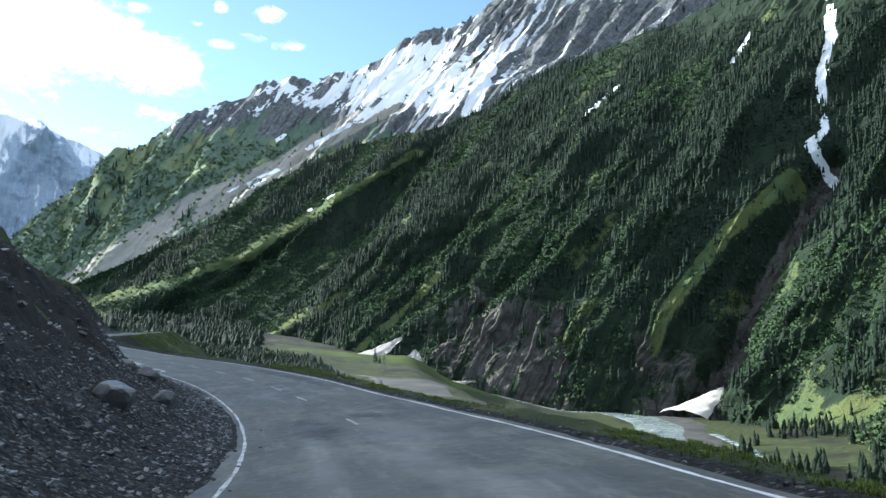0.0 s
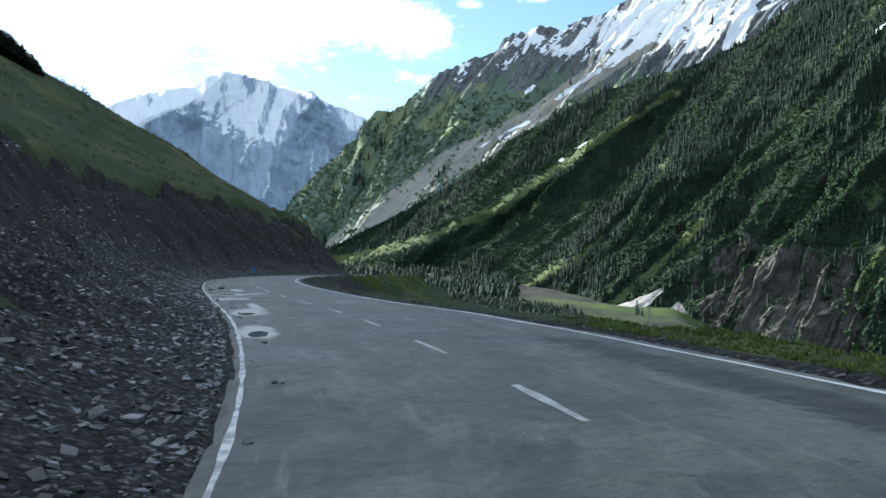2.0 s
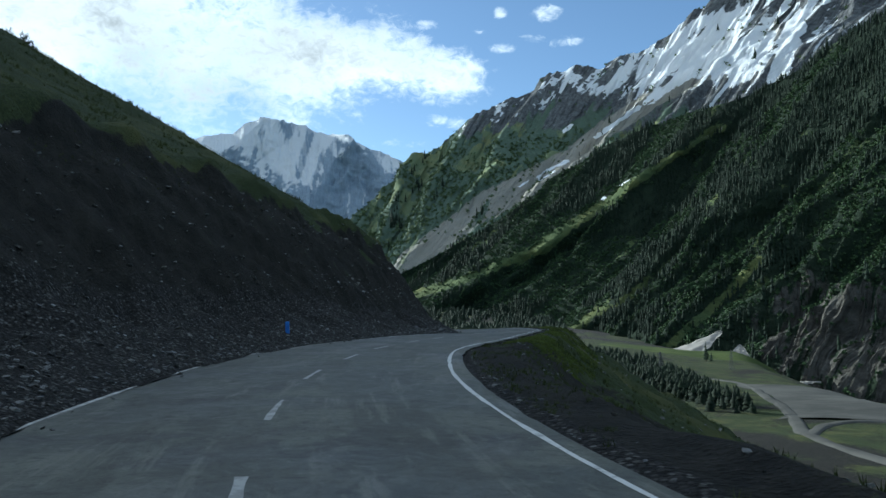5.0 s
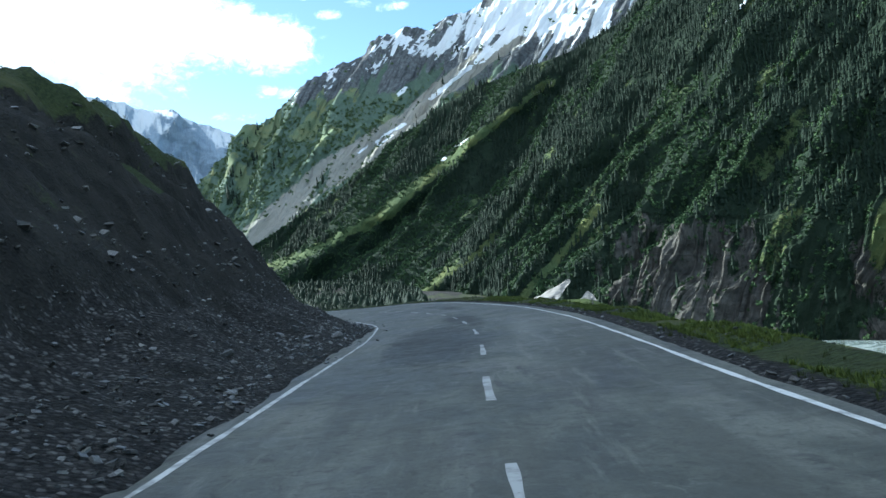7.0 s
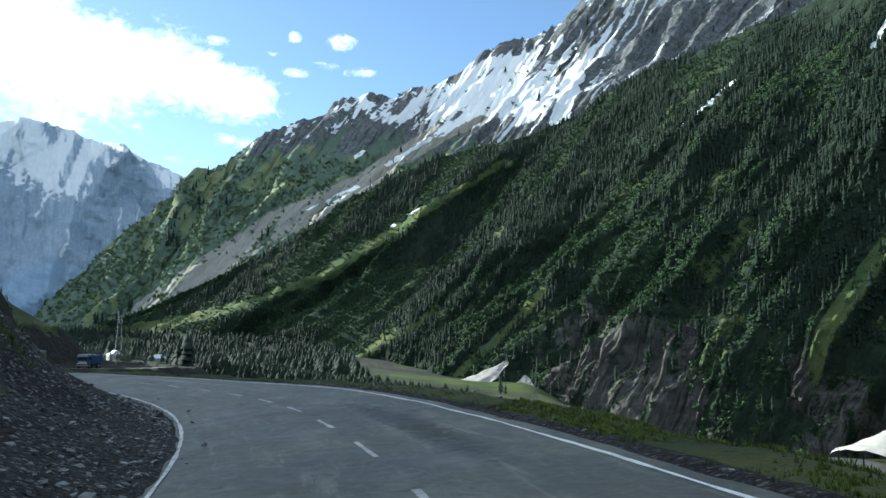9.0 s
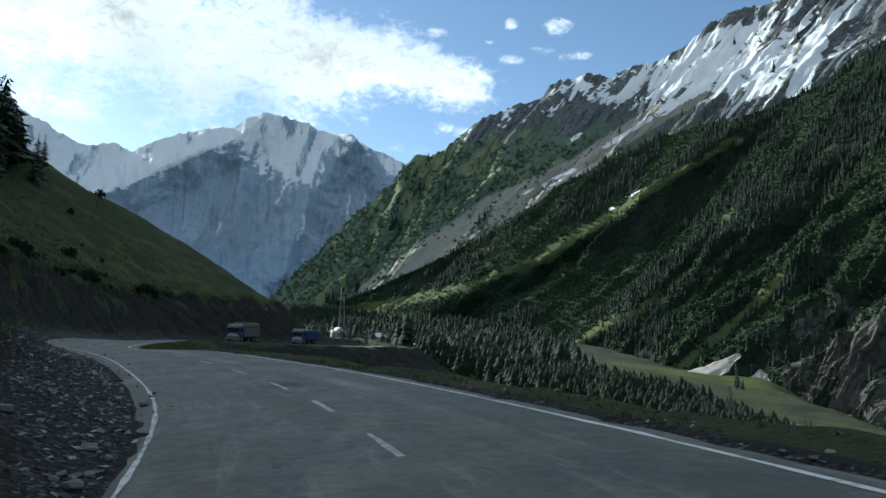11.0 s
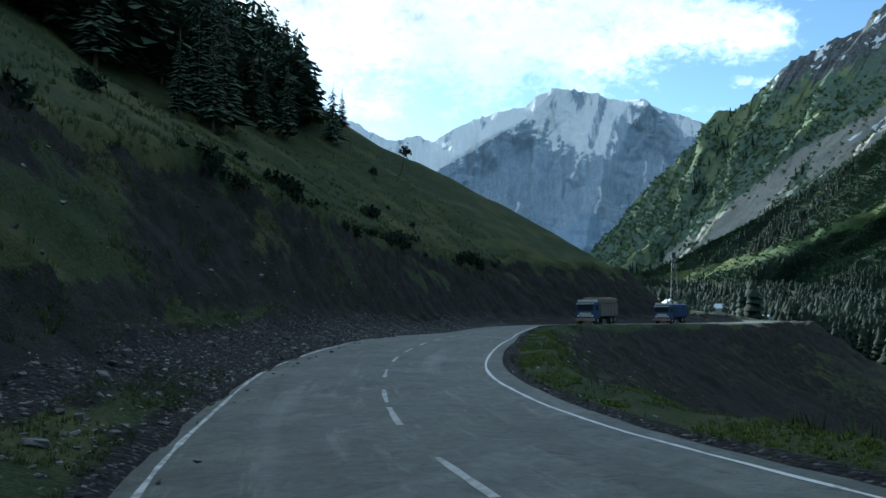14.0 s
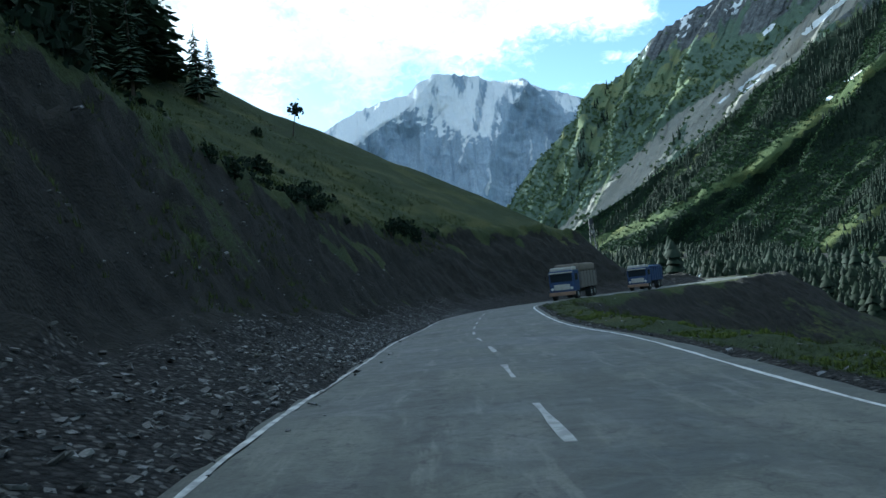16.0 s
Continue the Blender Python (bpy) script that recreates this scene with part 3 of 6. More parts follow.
def build_ground():
    """One sheet of land, fine beside the road and coarse far off."""
    def lines(lo, hi, step, far_lo, far_hi):
        core = np.arange(lo, hi, step)
        out = [core]
        for end, way in ((far_hi, 1), (far_lo, -1)):
            p, st, ex = core[-1] if way > 0 else core[0], step, []
            while (end - p) * way > 0:
                st *= 1.09
                p += st * way
                ex.append(p)
            out = [np.array(ex[::-1]), *out] if way < 0 else [*out, np.array(ex)]
        return np.concatenate(out)

    xs, ys = lines(-150, 45, 1.25, -3500, 2600), lines(-110, 300, 1.25, -1500, 4600)
    X, Y = np.meshgrid(xs, ys, indexing="ij")
    Z, s, d = ground(X, Y)
    # the finer roadside strips lie over this band
    inside = (s > 1) & (s < S[-1] - 1)
    Z = Z - np.where(inside, 0.7 * sstep(15.2, 13.0, -d) * (d < 0) + 0.7 * sstep(23.0, 20.0, d) * (d >= 0), 0)
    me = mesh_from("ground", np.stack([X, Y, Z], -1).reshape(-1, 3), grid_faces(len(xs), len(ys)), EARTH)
    bare = fbm(X / 14, Y / 14, 4, 31)
    grass = np.where(d < 0, 0.95, 0.62) + 0.35 * bare - 0.4 * sstep(66, 84, s) * sstep(134, 118, s) * sstep(7, 12, d) * sstep(60, 30, d + 16 * bare) - 0.3 * sstep(7, 12, d) * sstep(110, 70, d) * (1 - 1.3 * sstep(127, 140, s) * sstep(190, 170, s))
    river = sstep(0.25, 0.6, fbm(X / 120, Y / 200, 4, 77)) * sstep(420, 560, d) * (d > 0)
    paint(me, "grass", grass - 0.9 * river)
    paint(me, "gravel", 0.9 * river)
    return tagged(new("ground", me), "valley land of grass and bare brown earth", "ground", kind="structure")


build_ground()


def strip_sheet(name, d0, d1, nd, height, covers, mat, ds=0.45, s0=0.0, s1=None):
    """A fine strip of land along the road between two distances from its centre."""
    s = np.arange(s0, s1 or S[-1], ds)
    d = np.linspace(d0, d1, nd)
    SS, D = np.meshgrid(s, d, indexing="ij")
    x, y, z = at_road(SS, D)
    z = height(SS, D, z, x, y)
    f = grid_faces(len(s), nd)
    me = mesh_from(name, np.stack([x, y, z], -1).reshape(-1, 3), f if d1 < d0 else f[:, ::-1], mat)
    for key, val in covers(SS, D, x, y).items():
        paint(me, key, val)
    return new(name, me)


def left_height(s, d, z, x, y):
    h = roadside(s, d, z, y)
    a = -d
    rough = sstep(3.6, 6.5, a - shoulder(s))
    gully = (ridged(s / 5.5 + 0.35 * h, h / 14.0, 3, 41) - 0.6) * 1.5 * sstep(7, 9.5, a) * sstep(14.5, 12.5, a)
    h = h + rough * (fbm(s / 2.2, a / 2.2, 5, 42) * 0.42 + fbm(s / 0.7, a / 0.7, 3, 43) * 0.1) + gully
    b = a - lip(s) + 0.5 * fbm(s / 5.0, s * 0, 3, 47)  # the turf stands proud of the bare face and is torn along its edge
    h = h + sstep(-0.45, 0.25, b) * sstep(2.4, 0.7, b) * (0.5 + 0.45 * fbm(s / 3.0, a * 0, 3, 44)) - 0.35 * sstep(-2.2, -0.6, b) * sstep(0.0, -0.5, b)
    h = h - 0.8 * sstep(14.6, 15.6, a)
    return np.where(a < 3.3 + shoulder(s), z - 0.1, h + 0.012)


def left_cover(s, d, x, y):
    a = -d
    top = sstep(-0.5, 0.15, a - lip(s) + 0.5 * fbm(s / 5.0, s * 0, 3, 47) + 0.35 * fbm(s / 4, a / 4, 3, 45))
    tufts = 0.55 * sstep(0.0, 0.7, fbm(s / 7, a / 3.5, 4, 46)) * sstep(7.0, 8.0, a)
    later = sstep(185, 215, s) * (1 - 0.55 * sstep(258, 276, s)) * sstep(318, 296, s)
    verge = np.maximum(sstep(5.6, 6.1, a) * sstep(7.6, 6.8, a) * sstep(248, 254, s) * sstep(272, 260, s), sstep(3.6, 3.9, a) * sstep(5.2, 4.4, a) * sstep(234, 240, s) * sstep(254, 249, s)) * (0.6 + 0.6 * fbm(s / 3, a, 3, 49))
    bank = (0.62 + 0.5 * fbm(s / 6, a / 2.0, 3, 48)) * sstep(221, 231, s) * sstep(268, 252, s) * sstep(6.9, 7.9, a) * sstep(10.6, 9.4, a)
    return {"grass": np.maximum.reduce([top, tufts * (0.55 + 0.95 * later), verge, bank]),
            "gravel": sstep(8.6, 6.6, a + 1.5 * sstep(222, 240, s)) * (1 - 0.8 * verge) * (1 - 0.35 * sstep(130, 140, s) * sstep(178, 168, s)) * (0.9 - 0.2 * later)}


def right_height(s, d, z, x, y):
    h = roadside(s, d, z, y)
    lip = sstep(4.2, 5.0, d) * sstep(8.0, 6.0, d)
    h = h + lip * (0.10 + 0.14 * fbm(s / 3, d / 1.5, 4, 51)) + sstep(6, 9, d) * fbm(s / 3.0, d / 2.5, 5, 52) * 0.55 - 0.8 * sstep(22.5, 24, d)
    return np.where(d < 3.5, z - 0.08, h)


def right_cover(s, d, x, y):
    verge = sstep(3.7, 4.3, d) * (1.0 - 0.75 * sstep(96, 104, s) * sstep(128, 121, s)) * (1.0 - 0.35 * sstep(75, 95, s) * sstep(172, 155, s) * sstep(5.8, 4.8, d)) * (1.0 - (0.85 - 0.45 * sstep(180, 220, s) + 0.42 * sstep(225, 250, s) - 0.72 * sstep(127, 140, s) * sstep(182, 165, s)) * sstep(5.6, 7.0, d + 1.0 * sstep(70, 90, s) * sstep(178, 160, s) + 1.2 * fbm(s / 9, s * 0, 2, 55)))
    return {"grass": verge + 0.3 * sstep(4.3, 5.2, d) * sstep(128, 140, s) * sstep(175, 160, s) + 0.25 * fbm(s / 5, d / 2, 3, 53), "gravel": 0.9 * sstep(4.2, 3.7, d) + 0.25 * fbm(s / 2, d, 3, 54)}


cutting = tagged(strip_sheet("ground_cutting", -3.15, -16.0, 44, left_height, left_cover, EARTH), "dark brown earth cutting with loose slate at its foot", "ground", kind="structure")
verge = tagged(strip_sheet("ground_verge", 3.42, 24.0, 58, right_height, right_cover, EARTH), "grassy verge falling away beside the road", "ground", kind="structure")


def road_cover(s, d, x, y):
    wet = -1.0
    for ps, pd, rs, rd in PUDDLES:
        q = ((s - ps) / rs) ** 2 + ((d - pd) / rd) ** 2
        wet = np.maximum(wet, 1.0 - q)
    silt = -1.0
    for ps, pd, rs, rd in SILT:
        silt = np.maximum(silt, 1.0 - ((s - ps) / rs) ** 2 - ((d - pd) / rd) ** 2)
    pale = -1.0
    for ps, pd, rs, rd in PALE:
        pale = np.maximum(pale, 0.1 - 0.5 * ((s - ps) / rs) ** 2 - 0.5 * ((d - pd) / rd) ** 2)
    pale = pale + 0.12 * fbm(s / 4, d / 0.8, 3, 66)
    tar = 0
    for ps, pd, rs, rd in TAR:
        tar = np.maximum(tar, (1.0 if rs < 9.5 else 0.34) - ((s - ps) / rs) ** 2 - ((d - pd) / rd) ** 2)
    return {"silt": np.maximum(pale, silt + 0.35 * fbm(s / 0.9, d / 0.4, 4, 65) * sstep(-1.0, -0.3, silt)), "tar": tar, "wet": wet + 0.5 * fbm(s / 1.1, d / 0.35, 4, 61) * sstep(-1.0, -0.2, wet), "along": s, "across": d}


# puddles along the inner edge: along, across, half length, half width
# dark repaired patches, the same way
TAR = [(28.8, 0.8, 1.6, 0.7), (26.0, -1.2, 5.0, 0.8), (149.0, -0.9, 8.5, 1.7), (160.0, 0.2, 9.0, 0.9), (50.0, 2.4, 9.0, 0.6), (208.4, 0.1, 1.2, 0.5), (196.0, -1.5, 12.0, 0.6), (176.0, 1.5, 8.0, 0.6), (110.0, -1.6, 14.0, 0.6), (240.0, 1.4, 12.0, 0.6), (270.0, -1.4, 14.0, 0.6)]
PUDDLES = [(59.8, -2.7, 0.9, 0.3), (66.6, -2.55, 0.7, 0.3), (75.3, -2.35, 0.4, 0.35), (79.5, -2.35, 0.8, 0.62)]
PALE = [(228, 0.75, 26, 0.85), (205, 1.6, 22, 0.8), (262, 1.1, 16, 0.6), (245, -1.9, 16, 0.5), (150, 1.4, 14, 0.9), (20, -1.6, 14, 0.7), (16, 0.4, 30, 4.0)]  # worn lanes, and one broad paler stretch near the start
# pale dried silt round them, the same way
SILT = [(67.3, -2.45, 2.0, 0.75), (70.4, -2.0, 2.6, 0.22), (75.5, -2.35, 1.1, 0.95), (79.6, -2.2, 1.3, 1.05), (80.0, -1.2, 0.5, 0.9), (60.5, -2.7, 2.2, 0.5), (84.5, -1.6, 2.0, 0.35)]


def road_height(s, d, z, x, y):
    return z + 0.03 - 0.012 * np.abs(d) + 0.010 * fbm(s / 2.5, d / 1.2, 3, 62) - 0.06 * sstep(3.25, 3.4, -d - shoulder(s) + 0.12 * fbm(s / 1.5, s * 0, 3, 63)) - 0.14 * sstep(3.45, 3.6, -d - shoulder(s)) - 0.06 * sstep(3.45, 3.65, d + 0.1 * fbm(s / 1.2, s * 0, 3, 64))


road = strip_sheet("road", 3.46, -4.0, 33, road_height, road_cover, ASPHALT, 0.4)
tagged(road, "worn grey asphalt mountain road with patches", "road", kind="structure")


def ribbon(name, s0, s1, dc, width, seed, wear=0.02, mat=None):
    """A painted line on the asphalt."""
    s = np.arange(s0, s1 + 0.01, 0.25)
    w = width / 2 + wear * fbm(s / 0.8, s * 0, 3, seed)
    vs = []
    for side in (1, -1):
        d = dc(s) + side * w
        x, y, z = at_road(s, d)
        vs.append(np.stack([x, y, road_height(s, d, z, x, y) + 0.006], -1))
    v = np.stack(vs, 1).reshape(-1, 3)
    return mesh_from(name, v, grid_faces(len(s), 2), mat or PAINT)


# where the painted lines wander from their even distance: along, across
EDGE_L = [(0, -3.15), (70, -3.14), (88, -3.25), (112, -3.22), (116, -3.33), (121, -3.27), (130, -3.14), (139, -2.94), (146, -2.98), (156, -3.06), (161, -3.2), (200, -3.18), (217, -3.22), (224, -3.06), (232, -3.1), (248, -3.05), (254, -3.28), (262, -3.1), (270, -3.17), (340, -3.15)]
EDGE_R = [(0, 3.15), (68, 3.25), (73, 3.14), (83, 3.24), (105, 3.15), (111, 3.03), (116, 3.1), (122, 3.08), (131, 3.22), (139, 3.15), (150, 3.02), (158, 3.05), (195, 3.12), (240, 3.05), (254, 2.78), (259, 2.87), (268, 3.0), (275, 2.97), (283, 3.2), (340, 3.15)]
CENTRE = [(0, 0.0), (73, -0.03), (82, -0.25), (100, -0.2), (111, -0.12), (113, 0.04), (117, 0.2), (124, 0.26), (129, 0.1), (140, 0.05), (146, 0.15), (151, 0.1), (165, 0.0), (197, -0.15), (224, -0.09), (236, 0.0), (254, -0.04), (260, -0.12), (264, -0.22), (270, -0.26), (275, -0.37), (300, -0.2), (340, 0)]


def wander(rows):
    rows = np.array(rows, float)
    return lambda s: sum(np.interp(s + k, rows[:, 0], rows[:, 1]) for k in (-2.4, -1.2, 0, 1.2, 2.4)) / 5


for d, nm in ((wander(EDGE_L), "left"), (wander(EDGE_R), "right")):
    ob = new("edge_line", ribbon("edge_line", 0.5, S[-1] - 1, d, 0.078 if nm == "left" else 0.085, 71 if nm == "left" else 72, 0.016 if nm == "left" else 0.014, WORN_EDGE if nm == "left" else PAINT))
    tagged(ob, "worn white painted edge line on the asphalt", "road marking", kind="structure")
STARTS = [25.7, 36.9, 42.6, 48.3, 54.0, 59.7, 65.0, 70.4, 76.3, 82.0, 87.7, 93.4, 99.2, 105.0, 110.7, 116.7, 122.1, 127.8, 133.1, 138.5, 144.0, 149.4, 154.9, 160.4, 165.9, 171.3, 176.4, 181.3, 186.0, 191.1, 196.4,
          201.8, 207.0, 212.6, 218.3, 223.5, 228.5, 233.8, 239.3, 244.6, 247.6, 252.8, 257.9, 262.9, 267.9, 273.0, 278.5, 284.0, 289.6, 295.2, 300.8, 306.4, 312.0, 317.6, 323.2, 328.8]
DASHES = [(a, a + 2.4, wander(CENTRE)) for a in STARTS]
for i, (s0, s1, d) in enumerate(DASHES):
    ob = new("centre_dash", ribbon("centre_dash", s0, s1, d, 0.09, 80 + i, 0.02, DASH_PAINT))
    tagged(ob, "faded white centre dash on the asphalt", "road marking", kind="structure", group="centre dashes")

# ---- mountains ----
P0 = np.array([21.5, -94.75, 2.2])


def polar(az, el, dist):
    a = np.radians(az)
    return np.stack([P0[0] - np.sin(a) * dist, P0[1] + np.cos(a) * dist, P0[2] + np.tan(np.radians(el)) * dist], -1)


def bearing(p):
    q = p - P0
    return np.degrees(np.arctan2(-q[..., 0], q[..., 1])), np.degrees(np.arctan2(q[..., 2], np.hypot(q[..., 0], q[..., 1])))


def table(rows):
    return np.array(rows, float)


def along(tab, az):
    """Elevation and distance at a bearing, from a table of bearing, elevation, distance."""
    t = tab[::-1] if tab[0, 0] > tab[-1, 0] else tab
    return np.interp(az, t[:, 0], t[:, 1]), np.interp(az, t[:, 0], t[:, 2])


def tent(az, el, line, half):
    """1 on the line of a spur, falling evenly to 0 at its feet."""
    best = np.full(az.shape, 99.0)
    line = table(line)
    for (a0, e0), (a1, e1) in zip(line[:-1], line[1:]):
        dx, dy = a1 - a0, e1 - e0
        t = np.clip(((az - a0) * dx + (el - e0) * dy) / (dx * dx + dy * dy), 0, 1)
        best = np.minimum(best, np.hypot(az - a0 - t * dx, el - e0 - t * dy))
    return np.clip(1 - best / half, 0, 1)


def outward(p, amount):
    """Moves places on a flank towards the near end of the valley."""
    q = P0 - p
    return p + q / np.linalg.norm(q, axis=-1)[..., None] * amount[..., None]


def flank(foot, crest, pairs, nu, nv, belly, rough, seed, ribs, edge=0.0, jag=0.0, fine=None, low=1.0, small=0.2):
    """A mountain side between a foot line and a crest line. pairs: bearings of foot and crest joined by one fall line."""
    pairs = table(pairs)
    u = np.linspace(0, 1, nu)
    if fine:  # a stretch with closer columns: from, to, share of the columns
        lo, hi, share = fine
        rest = (1 - share) / (1 - hi + lo)
        u = np.interp(u, [0, lo * rest, lo * rest + share, 1], [0, lo, hi, 1])
    k = np.linspace(0, 1, len(pairs))
    fa, ca = np.interp(u, k, pairs[:, 0]), np.interp(u, k, pairs[:, 1])
    ce, cd = along(table(crest), ca)
    ce = ce + jag * (0.5 * fbm(ca * 0.55, ca * 0, 3, seed + 31) + (ridged(ca * 1.9, ca * 0, 3, seed + 32) - 0.62))
    F, C = polar(fa, *along(table(foot), fa)), polar(ca, ce, cd)
    v = np.linspace(0, 1, nv) ** low * 1.04 - 0.04
    V = v[None, :, None]
    base = F[:, None] * (1 - V) + C[:, None] * V
    width = np.linalg.norm(C - F, axis=1)
    L = np.r_[0, np.cumsum(np.linalg.norm(np.diff((F + C) / 2, axis=0), axis=1))]
    U = np.repeat(L[:, None], nv, 1)
    Vd = v[None] * width[:, None]
    base[..., 2] -= belly * width[:, None] * np.sin(np.pi * np.clip(v, 0, 1))[None] ** 0.9
    n = np.cross(np.gradient(base, axis=0), np.gradient(base, axis=1))
    n /= np.linalg.norm(n, axis=2)[..., None]
    n *= np.sign(n[..., 2:3])
    warp = 60 * fbm(U / 400, Vd / 400, 3, seed + 5)
    rib = (ridged((U + warp) / ribs[0], Vd / ribs[1], 3, seed) - 0.62) * ribs[2]
    rib2 = (ridged((U + warp * 0.6) / (ribs[0] * 0.27), Vd / (ribs[1] * 0.5), 3, seed + 9) - 0.62) * ribs[2] * 0.3
    rib3 = (ridged((U + warp * 0.3) / (ribs[0] * 0.13), Vd / (ribs[1] * 0.25), 3, seed + 19) - 0.62) * ribs[2] * small
    fade = np.maximum(np.sin(np.pi * np.clip(v * 0.9 + 0.08, 0, 1)) ** 0.5, edge * sstep(0.55, 0.95, v))[None]
    disp = (rib + rib2 + rib3 + rough * fbm(U / 45, Vd / 45, 5, seed + 2)) * fade
    pts = base + n * disp[..., None]
    return pts, U, Vd


def upness(p):
    """How flat each place is, in standard steps above the mean."""
    n = np.cross(np.gradient(p, axis=0), np.gradient(p, axis=1))
    q = np.abs(n[..., 2]) / np.linalg.norm(n, axis=2)
    return np.clip((q - q.mean()) / q.std(), -2.5, 2.5)


def links(az, el, line, half):
    """1 on a band that runs along a line of bearings and elevations, 0 away from it."""
    best = np.full(az.shape, 99.0)
    line = table(line)
    for (a0, e0), (a1, e1) in zip(line[:-1], line[1:]):
        dx, dy = a1 - a0, e1 - e0
        t = np.clip(((az - a0) * dx + (el - e0) * dy) / (dx * dx + dy * dy), 0, 1)
        best = np.minimum(best, np.hypot(az - a0 - t * dx, el - e0 - t * dy))
    return sstep(half * 1.35, half * 0.65, best)


def mountain(name, pts, mat, covers, label, across, down):
    nu, nv = pts.shape[:2]
    me = mesh_from(name, pts.reshape(-1, 3), grid_faces(nu, nv), mat)
    paint(me, "run_across", across)
    paint(me, "run_down", down)
    for key in ("grass", "rock", "scree", "snow"):
        paint(me, key, covers.get(key, np.zeros((nu, nv))))
    return tagged(new(name, me), label, "mountain", kind="structure")


# front wall of the valley, thickly wooded
C_FOOT = [(20, 0.6, 2700), (16, 0.4, 2600), (10, -0.3, 2200), (4.3, -1.5, 1800), (-1.5, -2.6, 1400), (-5.5, -3.2, 1290), (-10.3, -3.9, 1230), (-13.5, -4.6, 1190),
          (-19.4, -5.6, 1150), (-23.6, -6.0, 1130), (-28.6, -6.8, 1020), (-37, -7.4, 800), (-48, -8.5, 600), (-62, -9, 480)]
C_CREST = [(17, 2.0, 2700), (16.3, 2.4, 2690), (10.1, 5.7, 2680), (5.7, 8.2, 2660), (2.7, 10.2, 2620), (0.3, 11.5, 2600), (-2.9, 13.0, 2550), (-7, 13.7, 2500), (-11.1, 15.3, 2420), (-17.7, 18.2, 2300),
           (-24.9, 20.4, 2150), (-27.6, 21.5, 2100), (-34, 25, 2000), (-42, 27, 1900), (-52, 29, 1750), (-67, 29, 1600), (-82, 28, 1500)]
C_PAIRS = [(20, 17), (16, 6), (10, -5), (4.3, -16), (-1.5, -25), (-5.5, -30), (-10.3, -35), (-13.5, -39), (-19.4, -44), (-23.6, -49), (-28.6, -54), (-37, -62), (-48, -70), (-62, -82)]
c_pts, c_u, c_v = flank(C_FOOT, C_CREST, C_PAIRS, 660, 240, 0.035, 9.0, 100, (270.0, 1700.0, 150.0), fine=(0.36, 0.78, 0.62), low=1.35, small=0.07)
STRIP = [(17.0, 1.2), (14.9, 1.5), (10.1, 2.9), (5.3, 4.9), (0.6, 7.8), (-1.3, 9.1), (-7.0, 12.4)]
CHUTE = [(-35.4, 21.5), (-35.4, 18.6), (-34.6, 15.9), (-34.8, 12.7), (-33.9, 11.8), (-35.0, 10.1), (-33.9, 7.6), (-31.8, 4.4)]
RAVINE = [(-35.0, 10.6), (-33.9, 8.6), (-31.6, 5.6), (-29.4, 1.5), (-28.2, -2.3), (-26.7, -4.2)]
# spurs that stand out of the wooded side: lines of bearing and elevation, half width in degrees, height in metres
SPURS = [
    ([(-22.1, 16.9), (-13.6, 11.2), (-5.4, 6.3), (0.1, 0.7), (3.6, -1.3)], 3.4, 105),
    ([(-27.1, 15.4), (-19.2, 9.9), (-14.5, 6.0)], 3.2, 50),
    ([(-7.0, 12.8), (2.6, 6.2), (11.1, 1.7), (14.9, 0.2)], 2.4, 110),
    ([(-31.5, 17.0), (-26.0, 10.5), (-22.0, 6.5)], 2.8, 45),
    ([(-39.0, 14.0), (-35.5, 6.0), (-31.6, 0.0), (-29.3, -4.0)], 2.2, 55),
    ([(-5.0, 9.0), (1.0, 4.2), (6.0, 0.8)], 1.6, 50),
]


